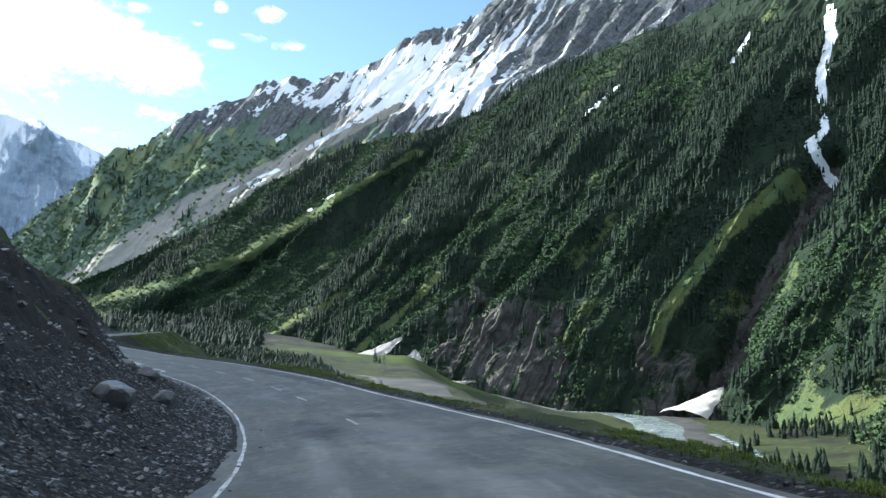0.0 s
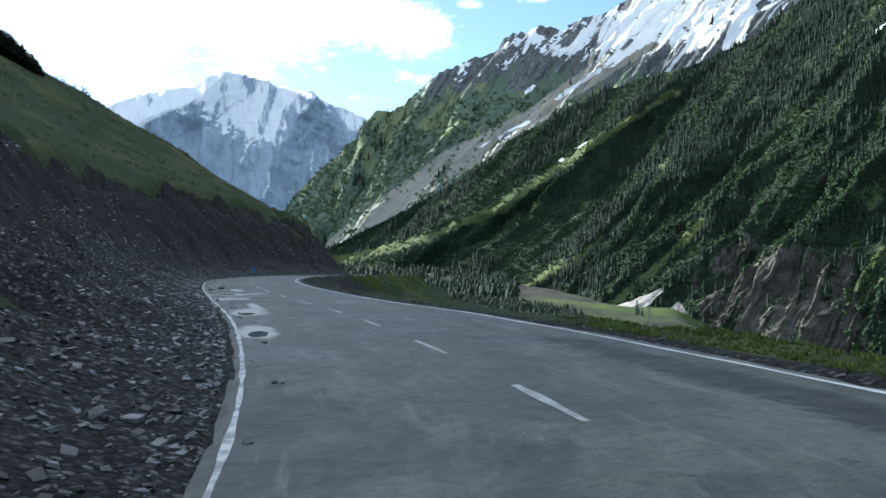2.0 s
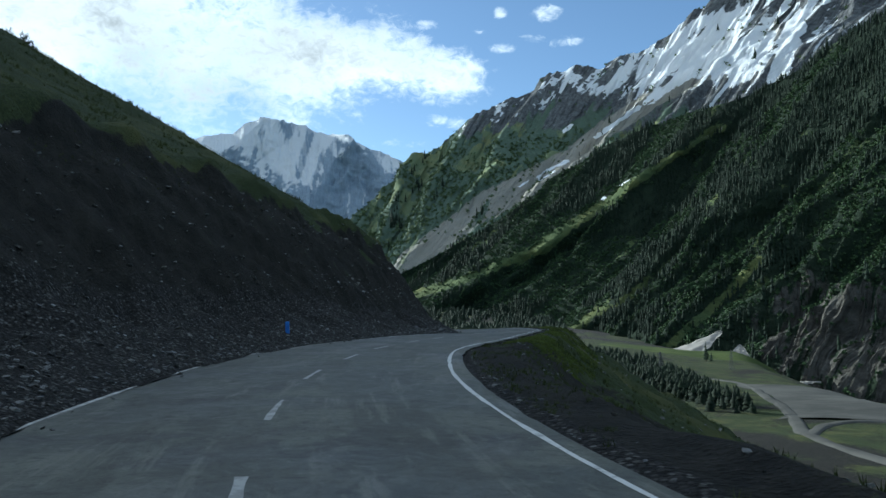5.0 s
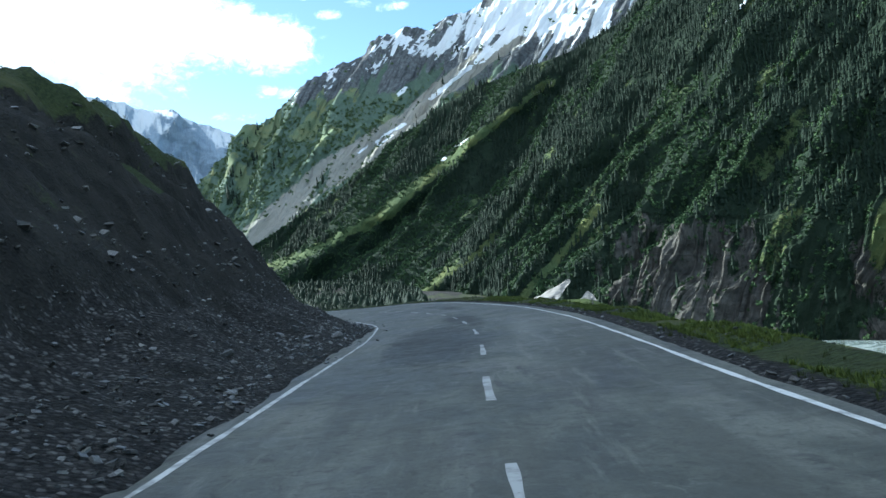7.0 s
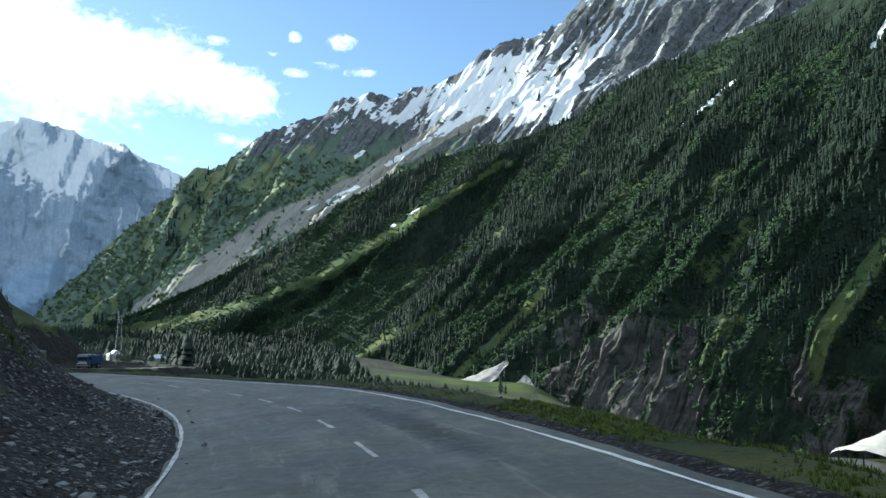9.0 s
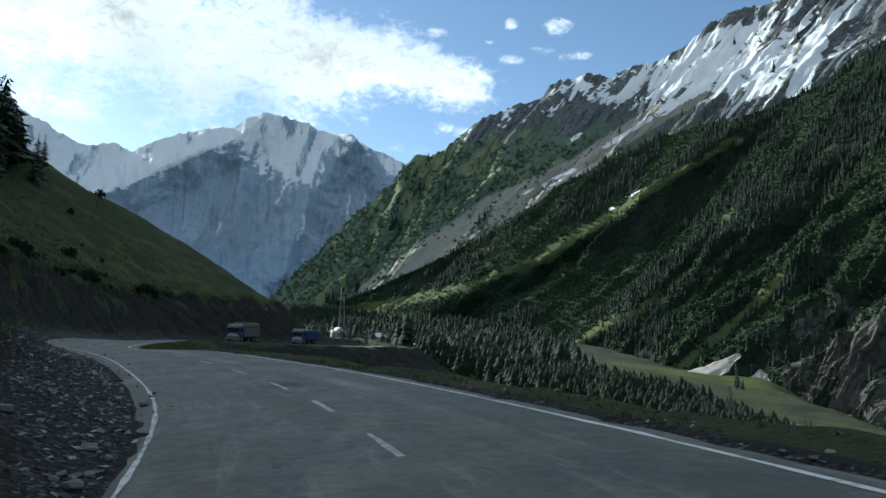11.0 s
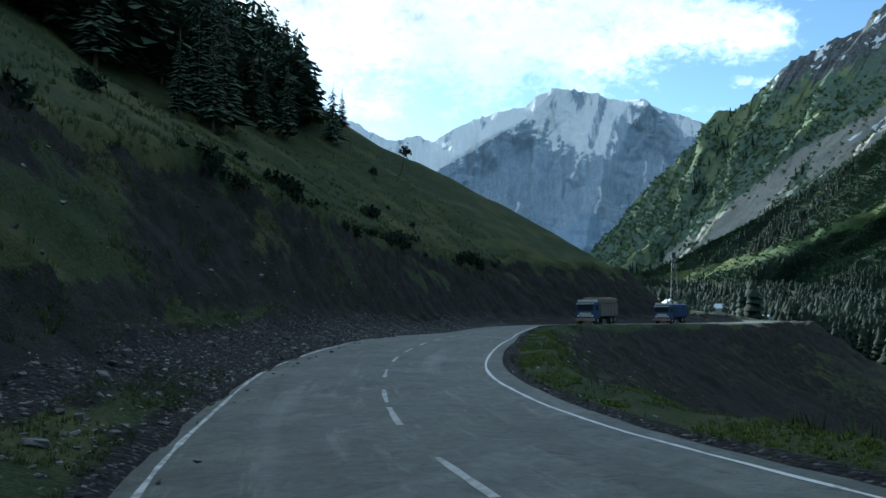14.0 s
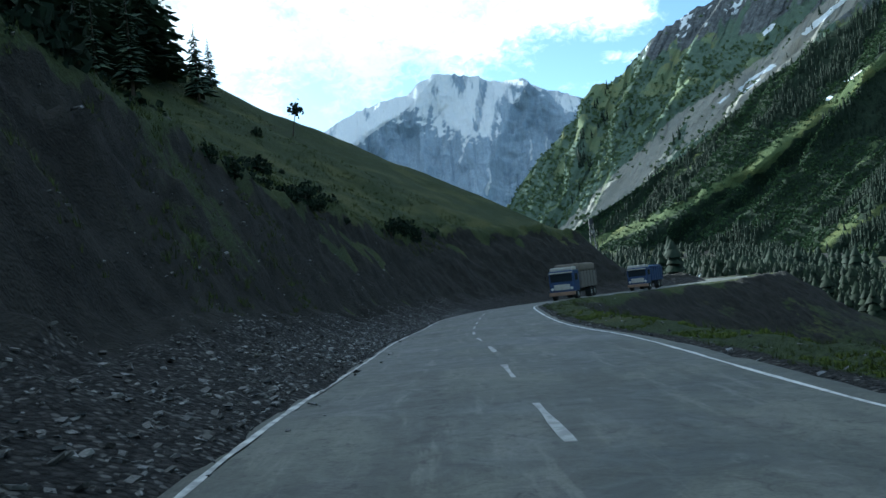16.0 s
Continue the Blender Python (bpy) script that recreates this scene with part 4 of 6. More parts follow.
def c_covers(p, u, v):
    az, el = bearing(p)
    n1, n2 = fbm(u / 60, v / 190, 5, 111), fbm(p[..., 0] / 30, p[..., 1] / 30, 4, 112)
    foot_el = np.interp(az, [r[0] for r in C_FOOT][::-1], [r[1] for r in C_FOOT][::-1])
    up = el - foot_el
    q = az + 0.34 * el
    chimney = fbm(q * 0.8 + 0.5 * fbm(u / 60, v / 80, 3, 115), el / 9, 4, 114) + 0.6 * fbm(q * 3.2, el / 5, 3, 116)  # woods cling to the hollows of the cliffs
    cliff = sstep(-6.0, -10.0, az) * sstep(-28.8, -26.8, az) * sstep(8.2, 3.0, up + 2.4 * n1 - 1.5 * sstep(4, 0, np.abs(az + 14.0)))
    cliff = cliff * np.clip(0.6 + 0.75 * chimney + 0.25 * sstep(4.5, 1.0, np.abs(az + 14.5)), 0, 1)
    chute = links(az, el, CHUTE, 0.3 + 0.16 * n2) * sstep(-0.75, -0.25, n2 + 0.35)
    small = links(az, el, [(-18.2, 14.2), (-21.8, 16.9)], 0.09) + links(az, el, [(-29.2, 17.6), (-30.4, 19.2)], 0.13) + links(az, el, [(-1.0, 9.3), (0.9, 8.1)], 0.05)
    rav = links(az, el, RAVINE, 0.75)
    strip = links(az, el, STRIP, 0.36 + 0.16 * n1)
    glade = sstep(0.45, 0.8, n1 + 0.4 * sstep(-28, -34, az) * sstep(8, 0, el))
    spur = links(az, el, [(-23.6, -2.4), (-24.8, 0.7), (-28.6, 5.6), (-32.8, 9.3)], 0.55) + links(az, el, [(4.5, -1.2), (-0.6, 1.4), (-3.5, 4.0)], 0.25) + links(az, el, [(-2.2, -2.2), (-5.6, 0.6), (-8.5, 3.6)], 0.32)
    low = sstep(1.5, 0.3, up) * sstep(-8, -5, az) * 0.7 + sstep(3.6, 1.2, up) * sstep(-29.0, -32, az) * 0.55 * sstep(-0.35, 0.1, n1 + 0.15)
    return {"snow": np.maximum(chute, small), "rock": np.clip(cliff * (0.8 + 0.42 * n2 + 0.22 * n1) + rav, 0, 1), "grass": np.clip(0.82 * strip + 0.5 * glade + 0.75 * spur + low, 0, 1), "scree": 0.45 * strip * sstep(8, 12, el)}


def cliff_zone(az, el):
    """1 on the cliffs over the river."""
    up = el - np.interp(az, [r[0] for r in C_FOOT][::-1], [r[1] for r in C_FOOT][::-1])
    return sstep(-7.0, -10.5, az) * sstep(-28.8, -27.0, az) * sstep(8.5, 5.5, up)


def flute(p, u, v, cov):
    """Eroded flutes on the cliffs, leaning a little off the upright, with thin hard beds across them."""
    az, el = bearing(p)
    zone = cliff_zone(az, el)
    q = az + 0.34 * el + 0.5 * fbm(az * 0.35, el * 0.3, 3, 121)
    f = (ridged(q / 2.1, el / 16, 2, 122) - 0.6) * 20 + (ridged(q / 0.75, el / 12, 2, 124) - 0.6) * 36 + (ridged(q / 0.3, el / 7, 2, 125) - 0.6) * 15
    f = f + 1.2 * fbm(p[..., 2] / 9 + 0.4 * q, q * 0.3, 4, 123) + fbm(u / 9, v / 14, 3, 126) * 1.5
    amt = zone * np.clip(0.45 + 0.75 * cov["rock"], 0, 1)
    across = np.where(zone > 0.5, q * 42.0, u)
    down = np.where(zone > 0.5, el * 14.0, v)
    return p + (amt * f)[..., None] * np.array([-0.5, -0.6, 0.12]), across, down


def carve(p):
    """The deep ravine and the grassy rib beside it."""
    az, el = bearing(p)
    cut, rib = links(az, el, RAVINE + [(-25.6, -6.0)], 0.95), links(az, el, [(-23.4, -2.6), (-24.6, 0.7), (-28.4, 5.6), (-32.6, 9.4)], 0.9)
    return p + (rib * 20 - cut * 46)[..., None] * np.array([-0.62, -0.52, 0.55])


c_cov = c_covers(c_pts, c_u, c_v)
c_az, c_el = bearing(c_pts)
c_wob = 0.5 * fbm(c_u / 150, c_v / 150, 3, 131)
c_pts = outward(c_pts, sum(high * tent(c_az + c_wob, c_el, line, half) for line, half, high in SPURS))
c_pts = carve(c_pts)
c_pts, c_across, c_down = flute(c_pts, c_u, c_v, c_cov)
mountain("mountain_front", c_pts, MAT_C, c_cov, "steep valley side thick with dark conifers above grey cliffs", c_across, c_down)

# alpine range behind it, with a scree fan and snow
B_FOOT = [(24.5, 0.6, 3000), (20, 0.7, 2800), (16.5, 0.8, 2700), (10, 3.2, 2650), (2.5, 6.5, 2600), (-2.5, 9, 2500), (-12, 11.0, 2350), (-22, 14, 2200), (-32, 16, 2100)]
B_CREST = [(23.6, 1.4, 3300), (21, 3.7, 3350), (18, 7.3, 3450), (14.4, 10.9, 3600), (11.75, 12.6, 3650), (10.0, 13.7, 3700), (8.0, 14.7, 3720), (5.4, 16.0, 3750), (3.6, 17.0, 3750), (2.0, 17.6, 3750), (0.6, 17.3, 3750),
           (-1.2, 18.1, 3760), (-3.0, 18.5, 3800), (-4.8, 19.4, 3800), (-6.2, 20.2, 3820), (-7.8, 20.8, 3850), (-10.9, 21.7, 3850), (-12.0, 22.5, 3850), (-14.5, 25.2, 3800), (-17, 26.4, 3750), (-20, 27.0, 3700), (-26, 26, 3500), (-32, 25, 3200), (-42, 26, 3000)]
B_PAIRS = [(24.5, 23.6), (20, 13.5), (16.5, 6), (10, -4), (2.5, -13), (-2.5, -18), (-12, -27), (-22, -35), (-32, -42)]
b_pts, b_u, b_v = flank(B_FOOT, B_CREST, B_PAIRS, 480, 240, 0.03, 5.0, 200, (230.0, 1200.0, 125.0), 0.4, 0.38, small=0.1)
SCREE = [(16.8, 2.2), (16.3, 2.6), (11.9, 5.6), (8.4, 8.0), (5.4, 9.6), (2.7, 11.1), (0.3, 12.9), (-2.9, 14.7), (-7, 16.3), (-10.7, 18.3)]


def b_covers(p, u, v):
    az, el = bearing(p)
    n1, n2 = fbm(u / 60, v / 260, 4, 211), fbm(u / 38 + 0.6 * fbm(u / 90, v / 110, 3, 216), v / 300, 4, 212)
    n3 = fbm(p[..., 0] / 130, p[..., 1] / 130, 4, 213)
    crest = np.interp(az, [r[0] for r in B_CREST][::-1], [r[1] for r in B_CREST][::-1])
    line = np.interp(az, [-14, -12, -5, 0, 5, 9, 14, 22], [14.6, 14.9, 15.6, 15.3, 15.2, 14.2, 12.9, 12.5])
    full = np.interp(az, [-22, -14, -11, -8, -4, 1, 4, 10, 16], [0.35, 0.5, 0.85, 0.98, 0.95, 0.62, 0.42, 0.3, 0.1])
    thread = fbm(u / 17 + 0.5 * fbm(u / 60, v / 160, 3, 218), v / 420, 4, 217)  # snow lies in threads between the ribs
    snow = sstep(-1.3, 0.7, el - line + 1.2 * n2 + 0.5 * n1 + 0.35 * upness(p) + 0.3 * thread) * full - 0.13 * sstep(0.05, 0.55, thread) + 0.12 * sstep(0.0, -0.5, thread) * sstep(11.5, 14.5, el)
    crag = sstep(1.5, 0.3, crest - el + 0.8 * n1) * sstep(-0.5, 0.3, n2) * 0.8 + sstep(-0.15, 0.25, n2) * (0.05 + 0.8 * sstep(-9.5, -12, az) + 0.4 * sstep(0, 4, az)) + sstep(0.45, 0.7, n1) * 0.4
    patch = links(az, el, [(6.4, 9.2), (4.4, 10.25), (3.0, 10.9)], 0.13 + 0.07 * n1) + links(az, el, [(5.0, 9.55), (3.9, 10.2)], 0.08 + 0.04 * n2) + links(az, el, [(1.0, 12.4), (-2.9, 14.8), (-7, 16.7), (-10, 18.4)], 0.15 + 0.12 * n2) + links(az, el, [(-6.2, 13.4), (-7.6, 15.0), (-8.6, 15.9)], 0.13)
    dust = 0.85 * sstep(2.6, 0.4, crest - el + 0.8 * n1) * sstep(-4, 1, az) * sstep(14, 9, az) * sstep(0.0, 0.25, fbm(u / 9, v / 35, 4, 219))  # fresh snow on the crags
    patch = patch + dust + links(az, el, [(-10.8, 15.0), (-11.5, 17.0), (-12.4, 19.0)], 0.55) + links(az, el, [(3.2, 12.9), (2.6, 13.3)], 0.14)
    sc = links(az, el, SCREE, np.interp(el, [2, 5, 9, 12, 18], [0.5, 0.85, 1.05, 0.7, 0.5]))
    rock = sstep(11.5, 14.8, el + 1.8 * n1 - 0.1 * az)
    grass = sstep(-0.1, 0.45, n3 + 0.6 * n1 + 0.1 + 0.5 * sstep(12, 20, az)) * (1 - 0.8 * sstep(12.5, 9, el) * sstep(-0.55, 0.0, n2))
    return {"snow": np.clip(snow - crag + patch, 0, 1), "scree": sc * (0.9 + 0.4 * n2 + 0.25 * n3), "rock": np.clip(rock * 0.9 + crag * sstep(12, 14, el), 0, 1), "grass": grass}


b_cov = b_covers(b_pts, b_u, b_v)
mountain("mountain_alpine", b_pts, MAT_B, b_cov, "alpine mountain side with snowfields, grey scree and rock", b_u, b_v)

# far snowy range closing the valley
A_CREST = [(8, 8.6, 4600), (12, 9.6, 4600), (14.6, 11.1, 4600), (15.9, 11.8, 4610), (17.4, 12.4, 4620), (18.2, 12.9, 4630), (19.5, 13.15, 4650), (20.4, 13.1, 4660), (21.3, 13.6, 4680), (23.1, 13.8, 4700), (24.2, 13.95, 4720), (25.3, 13.6, 4710),
           (26.1, 12.95, 4700), (27.4, 12.7, 4700), (29.3, 12.2, 4700), (31.1, 11.6, 4700), (32.8, 10.7, 4700), (33.5, 11.05, 4720), (34.4, 10.95, 4720), (35.2, 10.65, 4720), (36.7, 11.3, 4700), (37.9, 11.9, 4680), (39.6, 12.7, 4600), (42, 13.4, 4500), (46, 14, 4400), (55, 13, 4200)]
A_FOOT = [(8, 0.2, 3700), (20, 0.2, 3700), (30, 0.2, 3700), (55, 0.2, 3300)]
a_pts, a_u, a_v = flank(A_FOOT, A_CREST, [(a, a) for a in (55, 46, 38, 30, 24, 18, 12, 8)], 440, 200, 0.02, 10.0, 300, (190.0, 800.0, 105.0), 0.35, 0.22)


# its buttresses, the same way as the spurs of the wooded side
BUTTRESSES = [
    ([(24.2, 13.9), (25.9, 12.3), (28.2, 11.2), (30.1, 10.1), (32.4, 8.8), (34.5, 7.6)], 2.0, 130),
    ([(18.1, 12.7), (19.0, 11.6), (19.7, 10.5), (20.5, 9.0), (21.6, 6.2), (22.4, 3.5)], 1.9, 150),
    ([(18.1, 12.7), (17.0, 11.4), (15.6, 9.4), (14.4, 7.0)], 1.5, 100),
    ([(21.3, 13.5), (21.6, 11.2), (22.6, 8.4)], 1.1, 60),
    ([(31.2, 9.4), (31.4, 6.0), (31.0, 3.0)], 1.8, 75),
    ([(37.9, 11.8), (36.5, 8.5), (35.8, 5.0)], 2.2, 110),
]


def a_covers(p, u, v):
    az, el = bearing(p)
    n1, n2 = fbm(u / 190, v / 300, 4, 311), fbm(u / 60 + v / 170, v / 420, 5, 312)
    line = np.interp(az, [14, 15.5, 17, 18.4, 19.3, 20.3, 21, 22.5, 24, 25.4, 26.4, 27.4, 30, 32.4, 34, 36, 40], [10.8, 10.9, 11.4, 12.2, 11.2, 10.3, 9.7, 9.5, 10.2, 10.4, 11.4, 11.5, 9.9, 8.7, 8.2, 8.4, 7.8])
    thread = fbm(u / 22 + v / 260, v / 260, 4, 315)
    snow = 0.95 * sstep(-1.0, 0.7, el - line + 0.8 * n2 + 0.25 * n1 + 0.4 * upness(p) + 0.45 * thread)
    crag = sstep(0.1, 0.6, fbm(u / 50 - v / 300, v / 400, 4, 313)) * 0.5 + 0.3 * sstep(0.1, 0.5, thread)
    crag = crag * (1 - links(az, el, [(34.0, 8.4), (27.4, 11.7), (25.8, 12.4)], 0.5))
    runs = sstep(0.45, 0.75, fbm(u / 40 + v / 600, v / 600, 4, 314)) * sstep(3.0, 6.5, el) * 0.3
    ramp = links(az, el, [(34.4, 8.0), (32.4, 8.95), (30.1, 10.2), (27.4, 11.75)], 0.26)
    gullies = ([(21.2, 10.2), (20.9, 8.6), (21.7, 5.6)], [(18.2, 9.6), (18.4, 7.6)], [(27.0, 6.9), (26.7, 4.4), (27.8, 2.1)], [(31.8, 6.4), (31.1, 4.3)], [(25.7, 7.6), (25.0, 9.4)], [(17.0, 9.8), (17.2, 8.2)], [(22.6, 9.4), (23.4, 8.0)])
    for k, run in enumerate(gullies):
        wob = 0.22 * fbm(az * 0.7, el * 0.9, 3, 330 + k)
        ramp = np.maximum(ramp, 0.6 * links(az + wob, el, run, 0.11))
    return {"snow": np.clip(snow - crag + runs + ramp, 0, 1), "rock": sstep(3.0, 7.0, el + n1)}


a_az, a_el = bearing(a_pts)
a_wob = 0.25 * fbm(a_u / 120, a_v / 120, 4, 331)
a_pts = outward(a_pts, sum(high * tent(a_az + a_wob, a_el, line, half) for line, half, high in BUTTRESSES))
mountain("mountain_far", a_pts, MAT_A, a_covers(a_pts, a_u, a_v), "distant range tinted blue-grey with haze, snow on its summit", a_u, a_v)


# ---- woods on the valley sides ----
def spruce_shape(tiers, seg, seed):
    """Unit spruce: stacked ragged skirts round a thin trunk."""
    rng = np.random.default_rng(seed)
    vs, fs = [], []
    for k in range(tiers):
        z0, z1 = 0.08 + 0.86 * k / tiers, 0.08 + 0.86 * (k + 1) / tiers + 0.14
        r = 0.19 * (1 - k / tiers) ** 0.85 + 0.025
        b = len(vs)
        for j in range(seg):
            a = 2 * math.pi * (j + 0.5 * (k % 2)) / seg
            q = r * rng.uniform(0.5, 1.3)
            vs.append((q * math.cos(a), q * math.sin(a), z0 - rng.uniform(0, 0.05)))
        vs.append((0, 0, min(1.0, z1)))
        fs += [(b + j, b + (j + 1) % seg, b + seg) for j in range(seg)]
    return np.array(vs), np.array(fs)


def pine_shape(n, seed, lean=0.7):
    """Unit pine: needle sprays scattered over a rounded cone."""
    rng = np.random.default_rng(seed)
    vs, fs = [], []
    for k in range(n):
        z = 0.12 + 0.86 * (k + rng.random()) / n
        r = 0.25 * (1 - z) ** lean * rng.uniform(0.35, 1.1) + 0.012
        a = rng.uniform(0, 2 * math.pi)
        c, s = math.cos(a), math.sin(a)
        f = (18 / n) ** 0.4
        w, l = f * rng.uniform(0.05, 0.1) * (1.25 - z), f * rng.uniform(0.09, 0.17) * (1.2 - 0.8 * z)
        b = len(vs)
        vs += [(c * r - s * w, s * r + c * w, z - rng.uniform(0, 0.05)), (c * r + s * w, s * r - c * w, z - rng.uniform(0, 0.05)), (c * (r + l * 0.7), s * (r + l * 0.7), z - l * rng.uniform(0.2, 0.9)), (c * r * 0.25, s * r * 0.25, z + l * 0.8)]
        fs += [(b, b + 2, b + 1), (b, b + 1, b + 3)]
    return np.array(vs), np.array(fs)


def bush_shape(seed):
    """Unit broadleaf crown: an uneven clump of lobes."""
    rng = np.random.default_rng(seed)
    bm = bmesh.new()
    for k in range(6):
        c = Vector(rng.normal(0, 0.2, 3)) + Vector((0, 0, 0.52))
        e = Euler(rng.uniform(0, 6, 3)).to_matrix()
        q = [Vector((math.cos(a), math.sin(a), 0)) * rng.uniform(0.2, 0.33) for a in (0.3, 1.9, 3.4, 4.9)]
        top = bm.verts.new(c + e @ Vector((0, 0, 0.12)))
        ring = [bm.verts.new(c + e @ p) for p in q]
        for i in range(4):
            bm.faces.new((ring[i], ring[(i + 1) % 4], top))
    bm.verts.index_update()
    vs = np.array([v.co[:] for v in bm.verts])
    fs = np.array([[v.index for v in f.verts] for f in bm.faces])
    bm.free()
    return vs, fs


def scatter(name, shapes, places, sizes, widths, mats, label, seed, category="forest", smooth=False):
    """Many plants joined into one mesh."""
    rng = np.random.default_rng(seed)
    allv, allf, base = [], [], 0
    pick = rng.integers(0, len(shapes), len(places))
    for k, (sv, sf) in enumerate(shapes):
        m = pick == k
        n = int(m.sum())
        if not n:
            continue
        a = rng.uniform(0, 2 * np.pi, n)
        c, s = np.cos(a)[:, None], np.sin(a)[:, None]
        w, h = widths[m][:, None], sizes[m][:, None]
        x = (sv[None, :, 0] * c - sv[None, :, 1] * s) * w
        y = (sv[None, :, 0] * s + sv[None, :, 1] * c) * w
        z = sv[None, :, 2] * h
        v = np.stack([x, y, z], -1) + places[m][:, None]
        f = sf[None] + (np.arange(n) * len(sv))[:, None, None] + base
        allv.append(v.reshape(-1, 3))
        allf.append(f.reshape(-1, sf.shape[1]))
        base += n * len(sv)
    me = mesh_from(name, np.vstack(allv), np.vstack(allf), mats, smooth=smooth)
    return tagged(new(name, me), label, category, kind="stuff")


SPRUCES = [spruce_shape(3, 6, k) for k in range(5)]
BUSHES = [bush_shape(k) for k in range(4)]


def sample(pts, n, rng):
    """Random places on a flank, evenly by area, with their grid indices."""
    nu, nv = pts.shape[:2]
    e1, e2 = pts[1:, :-1] - pts[:-1, :-1], pts[:-1, 1:] - pts[:-1, :-1]
    area = np.linalg.norm(np.cross(e1, e2), axis=2).ravel()
    k = rng.choice(len(area), n, p=area / area.sum())
    i, j = k // (nv - 1), k % (nv - 1)
    a, b = rng.random((2, n, 1))
    p = pts[i, j] * (1 - a) * (1 - b) + pts[i + 1, j] * a * (1 - b) + pts[i, j + 1] * (1 - a) * b + pts[i + 1, j + 1] * a * b
    return p, i, j


def plant_flank(pts, uu, vv, cov, n, seed, top, tag, scale=1.0, leafy=0.28, leaves=BROADLEAF):
    rng = np.random.default_rng(seed)
    p, i, j = sample(pts, n, rng)
    open_ground = np.maximum.reduce([cov[k][i, j] for k in ("grass", "rock", "scree", "snow")])
    # pale leafy woods on sunny spur sides, dark spruce on shady: light as colour
    nrm = np.cross(np.gradient(pts, axis=0), np.gradient(pts, axis=1))
    nrm /= np.linalg.norm(nrm, axis=2)[..., None]
    nrm *= np.sign(nrm[..., 2:3])
    sunny = nrm @ np.array([-0.8, 0.5, 0.3])
    sunny = np.clip((sunny - sunny.mean()) / sunny.std(), -2, 2)[i, j]
    # more pale leaves leftward put haze into the colour, fewer to the right
    clump = 0.9 * fbm(uu[i, j] / 120, vv[i, j] / 300, 4, seed + 1) + 0.3 * sunny + 0.5 * sstep(-3, 8, bearing(p)[0]) - 0.25 * sstep(-10, -22, bearing(p)[0])
    az, el = bearing(p)
    high = sstep(top[0], top[1], el)
    keep = rng.random(n) > np.clip(open_ground * 1.25 + high, 0, 0.97)
    broad = (clump > leafy) | ((open_ground > 0.3) & (rng.random(n) > 0.5))
    keep &= rng.random(n) > 0.85 * cliff_zone(az, el)
    con = keep & ~broad & (rng.random(n) < np.clip(0.62 + 0.5 * fbm(p[:, 0] / 50, p[:, 1] / 50, 3, seed + 2), 0, 1))
    bro = (rng.random(n) > np.clip(open_ground * 1.05 + high, 0, 0.97)) & broad
    h = rng.uniform(12, 27, n) * scale
    scatter("spruce_forest", SPRUCES, p[con] - [0, 0, 1.0], h[con], h[con] * rng.uniform(0.6, 0.9, con.sum()), CONIFER, "dense dark green spruce wood on the " + tag, seed + 3, smooth=True)
    hb = rng.uniform(4.5, 9.5, n) * scale
    scatter("birch_wood", BUSHES, p[bro] - [0, 0, 1.5], hb[bro], hb[bro] * rng.uniform(0.9, 1.4, bro.sum()), leaves, "light green broadleaf trees on the " + tag, seed + 4)


plant_flank(c_pts, c_u, c_v, c_cov, 92000, 500, (17.0, 21.0), "valley side", 1.0, 0.12)
plant_flank(b_pts, b_u, b_v, b_cov, 26000, 600, (11.0, 14.0), "alpine slope", 1.75, -0.35, HAZED_LEAVES)

# ---- loose slate along the foot of the cutting ----
def stone_mesh(seed, flat=0.55):
    """An angular slab of slate."""
    rng = random.Random(seed)
    bm = bmesh.new()
    bmesh.ops.create_cube(bm, size=1.0)
    bmesh.ops.bevel(bm, geom=list(bm.edges), offset=0.18, segments=1, affect="EDGES")
    for v in bm.verts:
        v.co.x *= rng.uniform(0.75, 1.2)
        v.co.y *= rng.uniform(0.6, 1.0)
        v.co.z *= flat * rng.uniform(0.7, 1.2)
    me = bpy.data.meshes.new("stone")
    bm.to_mesh(me)
    bm.free()
    me.materials.append(STONE)
    return me


STONES = [stone_mesh(k, 0.35 + 0.05 * k) for k in range(8)]


def land_height(s, d):
    """Height of the built land at a place beside the road."""
    s, d = np.asarray(s, float), np.asarray(d, float)
    x, y, z = at_road(s, d)
    return x, y, np.where((d < 3.5) & (d > -3.42 - shoulder(s)), road_height(s, d, z, x, y), np.where(d < 0, left_height(s, d, z, x, y), right_height(s, d, z, x, y)))


def rubble_places(n, s0, s1, d0, d1, seed, power=1.0):
    rng = np.random.default_rng(seed)
    s = rng.uniform(s0, s1, n)
    d = d0 + (d1 - d0) * rng.random(n) ** power
    return s, d, rng


# stones that can be told apart, close to where the road passes
s, d, rng = rubble_places(300, 18, 262, -3.55, -5.6, 901, 1.2)
d = d - shoulder(s)
x, y, z = land_height(s, d)
for k in range(len(s)):
    size = float(rng.choice([0.1, 0.14, 0.19, 0.27], p=[0.35, 0.35, 0.22, 0.08]))
    ob = new("stone", STONES[k % 8])
    ob.matrix_world = Matrix.LocRotScale((x[k], y[k], z[k] + size * 0.12), Euler((rng.uniform(-0.4, 0.4), rng.uniform(-0.4, 0.4), rng.uniform(0, 6.3))), (size, size, size))
    ob.parent = cutting


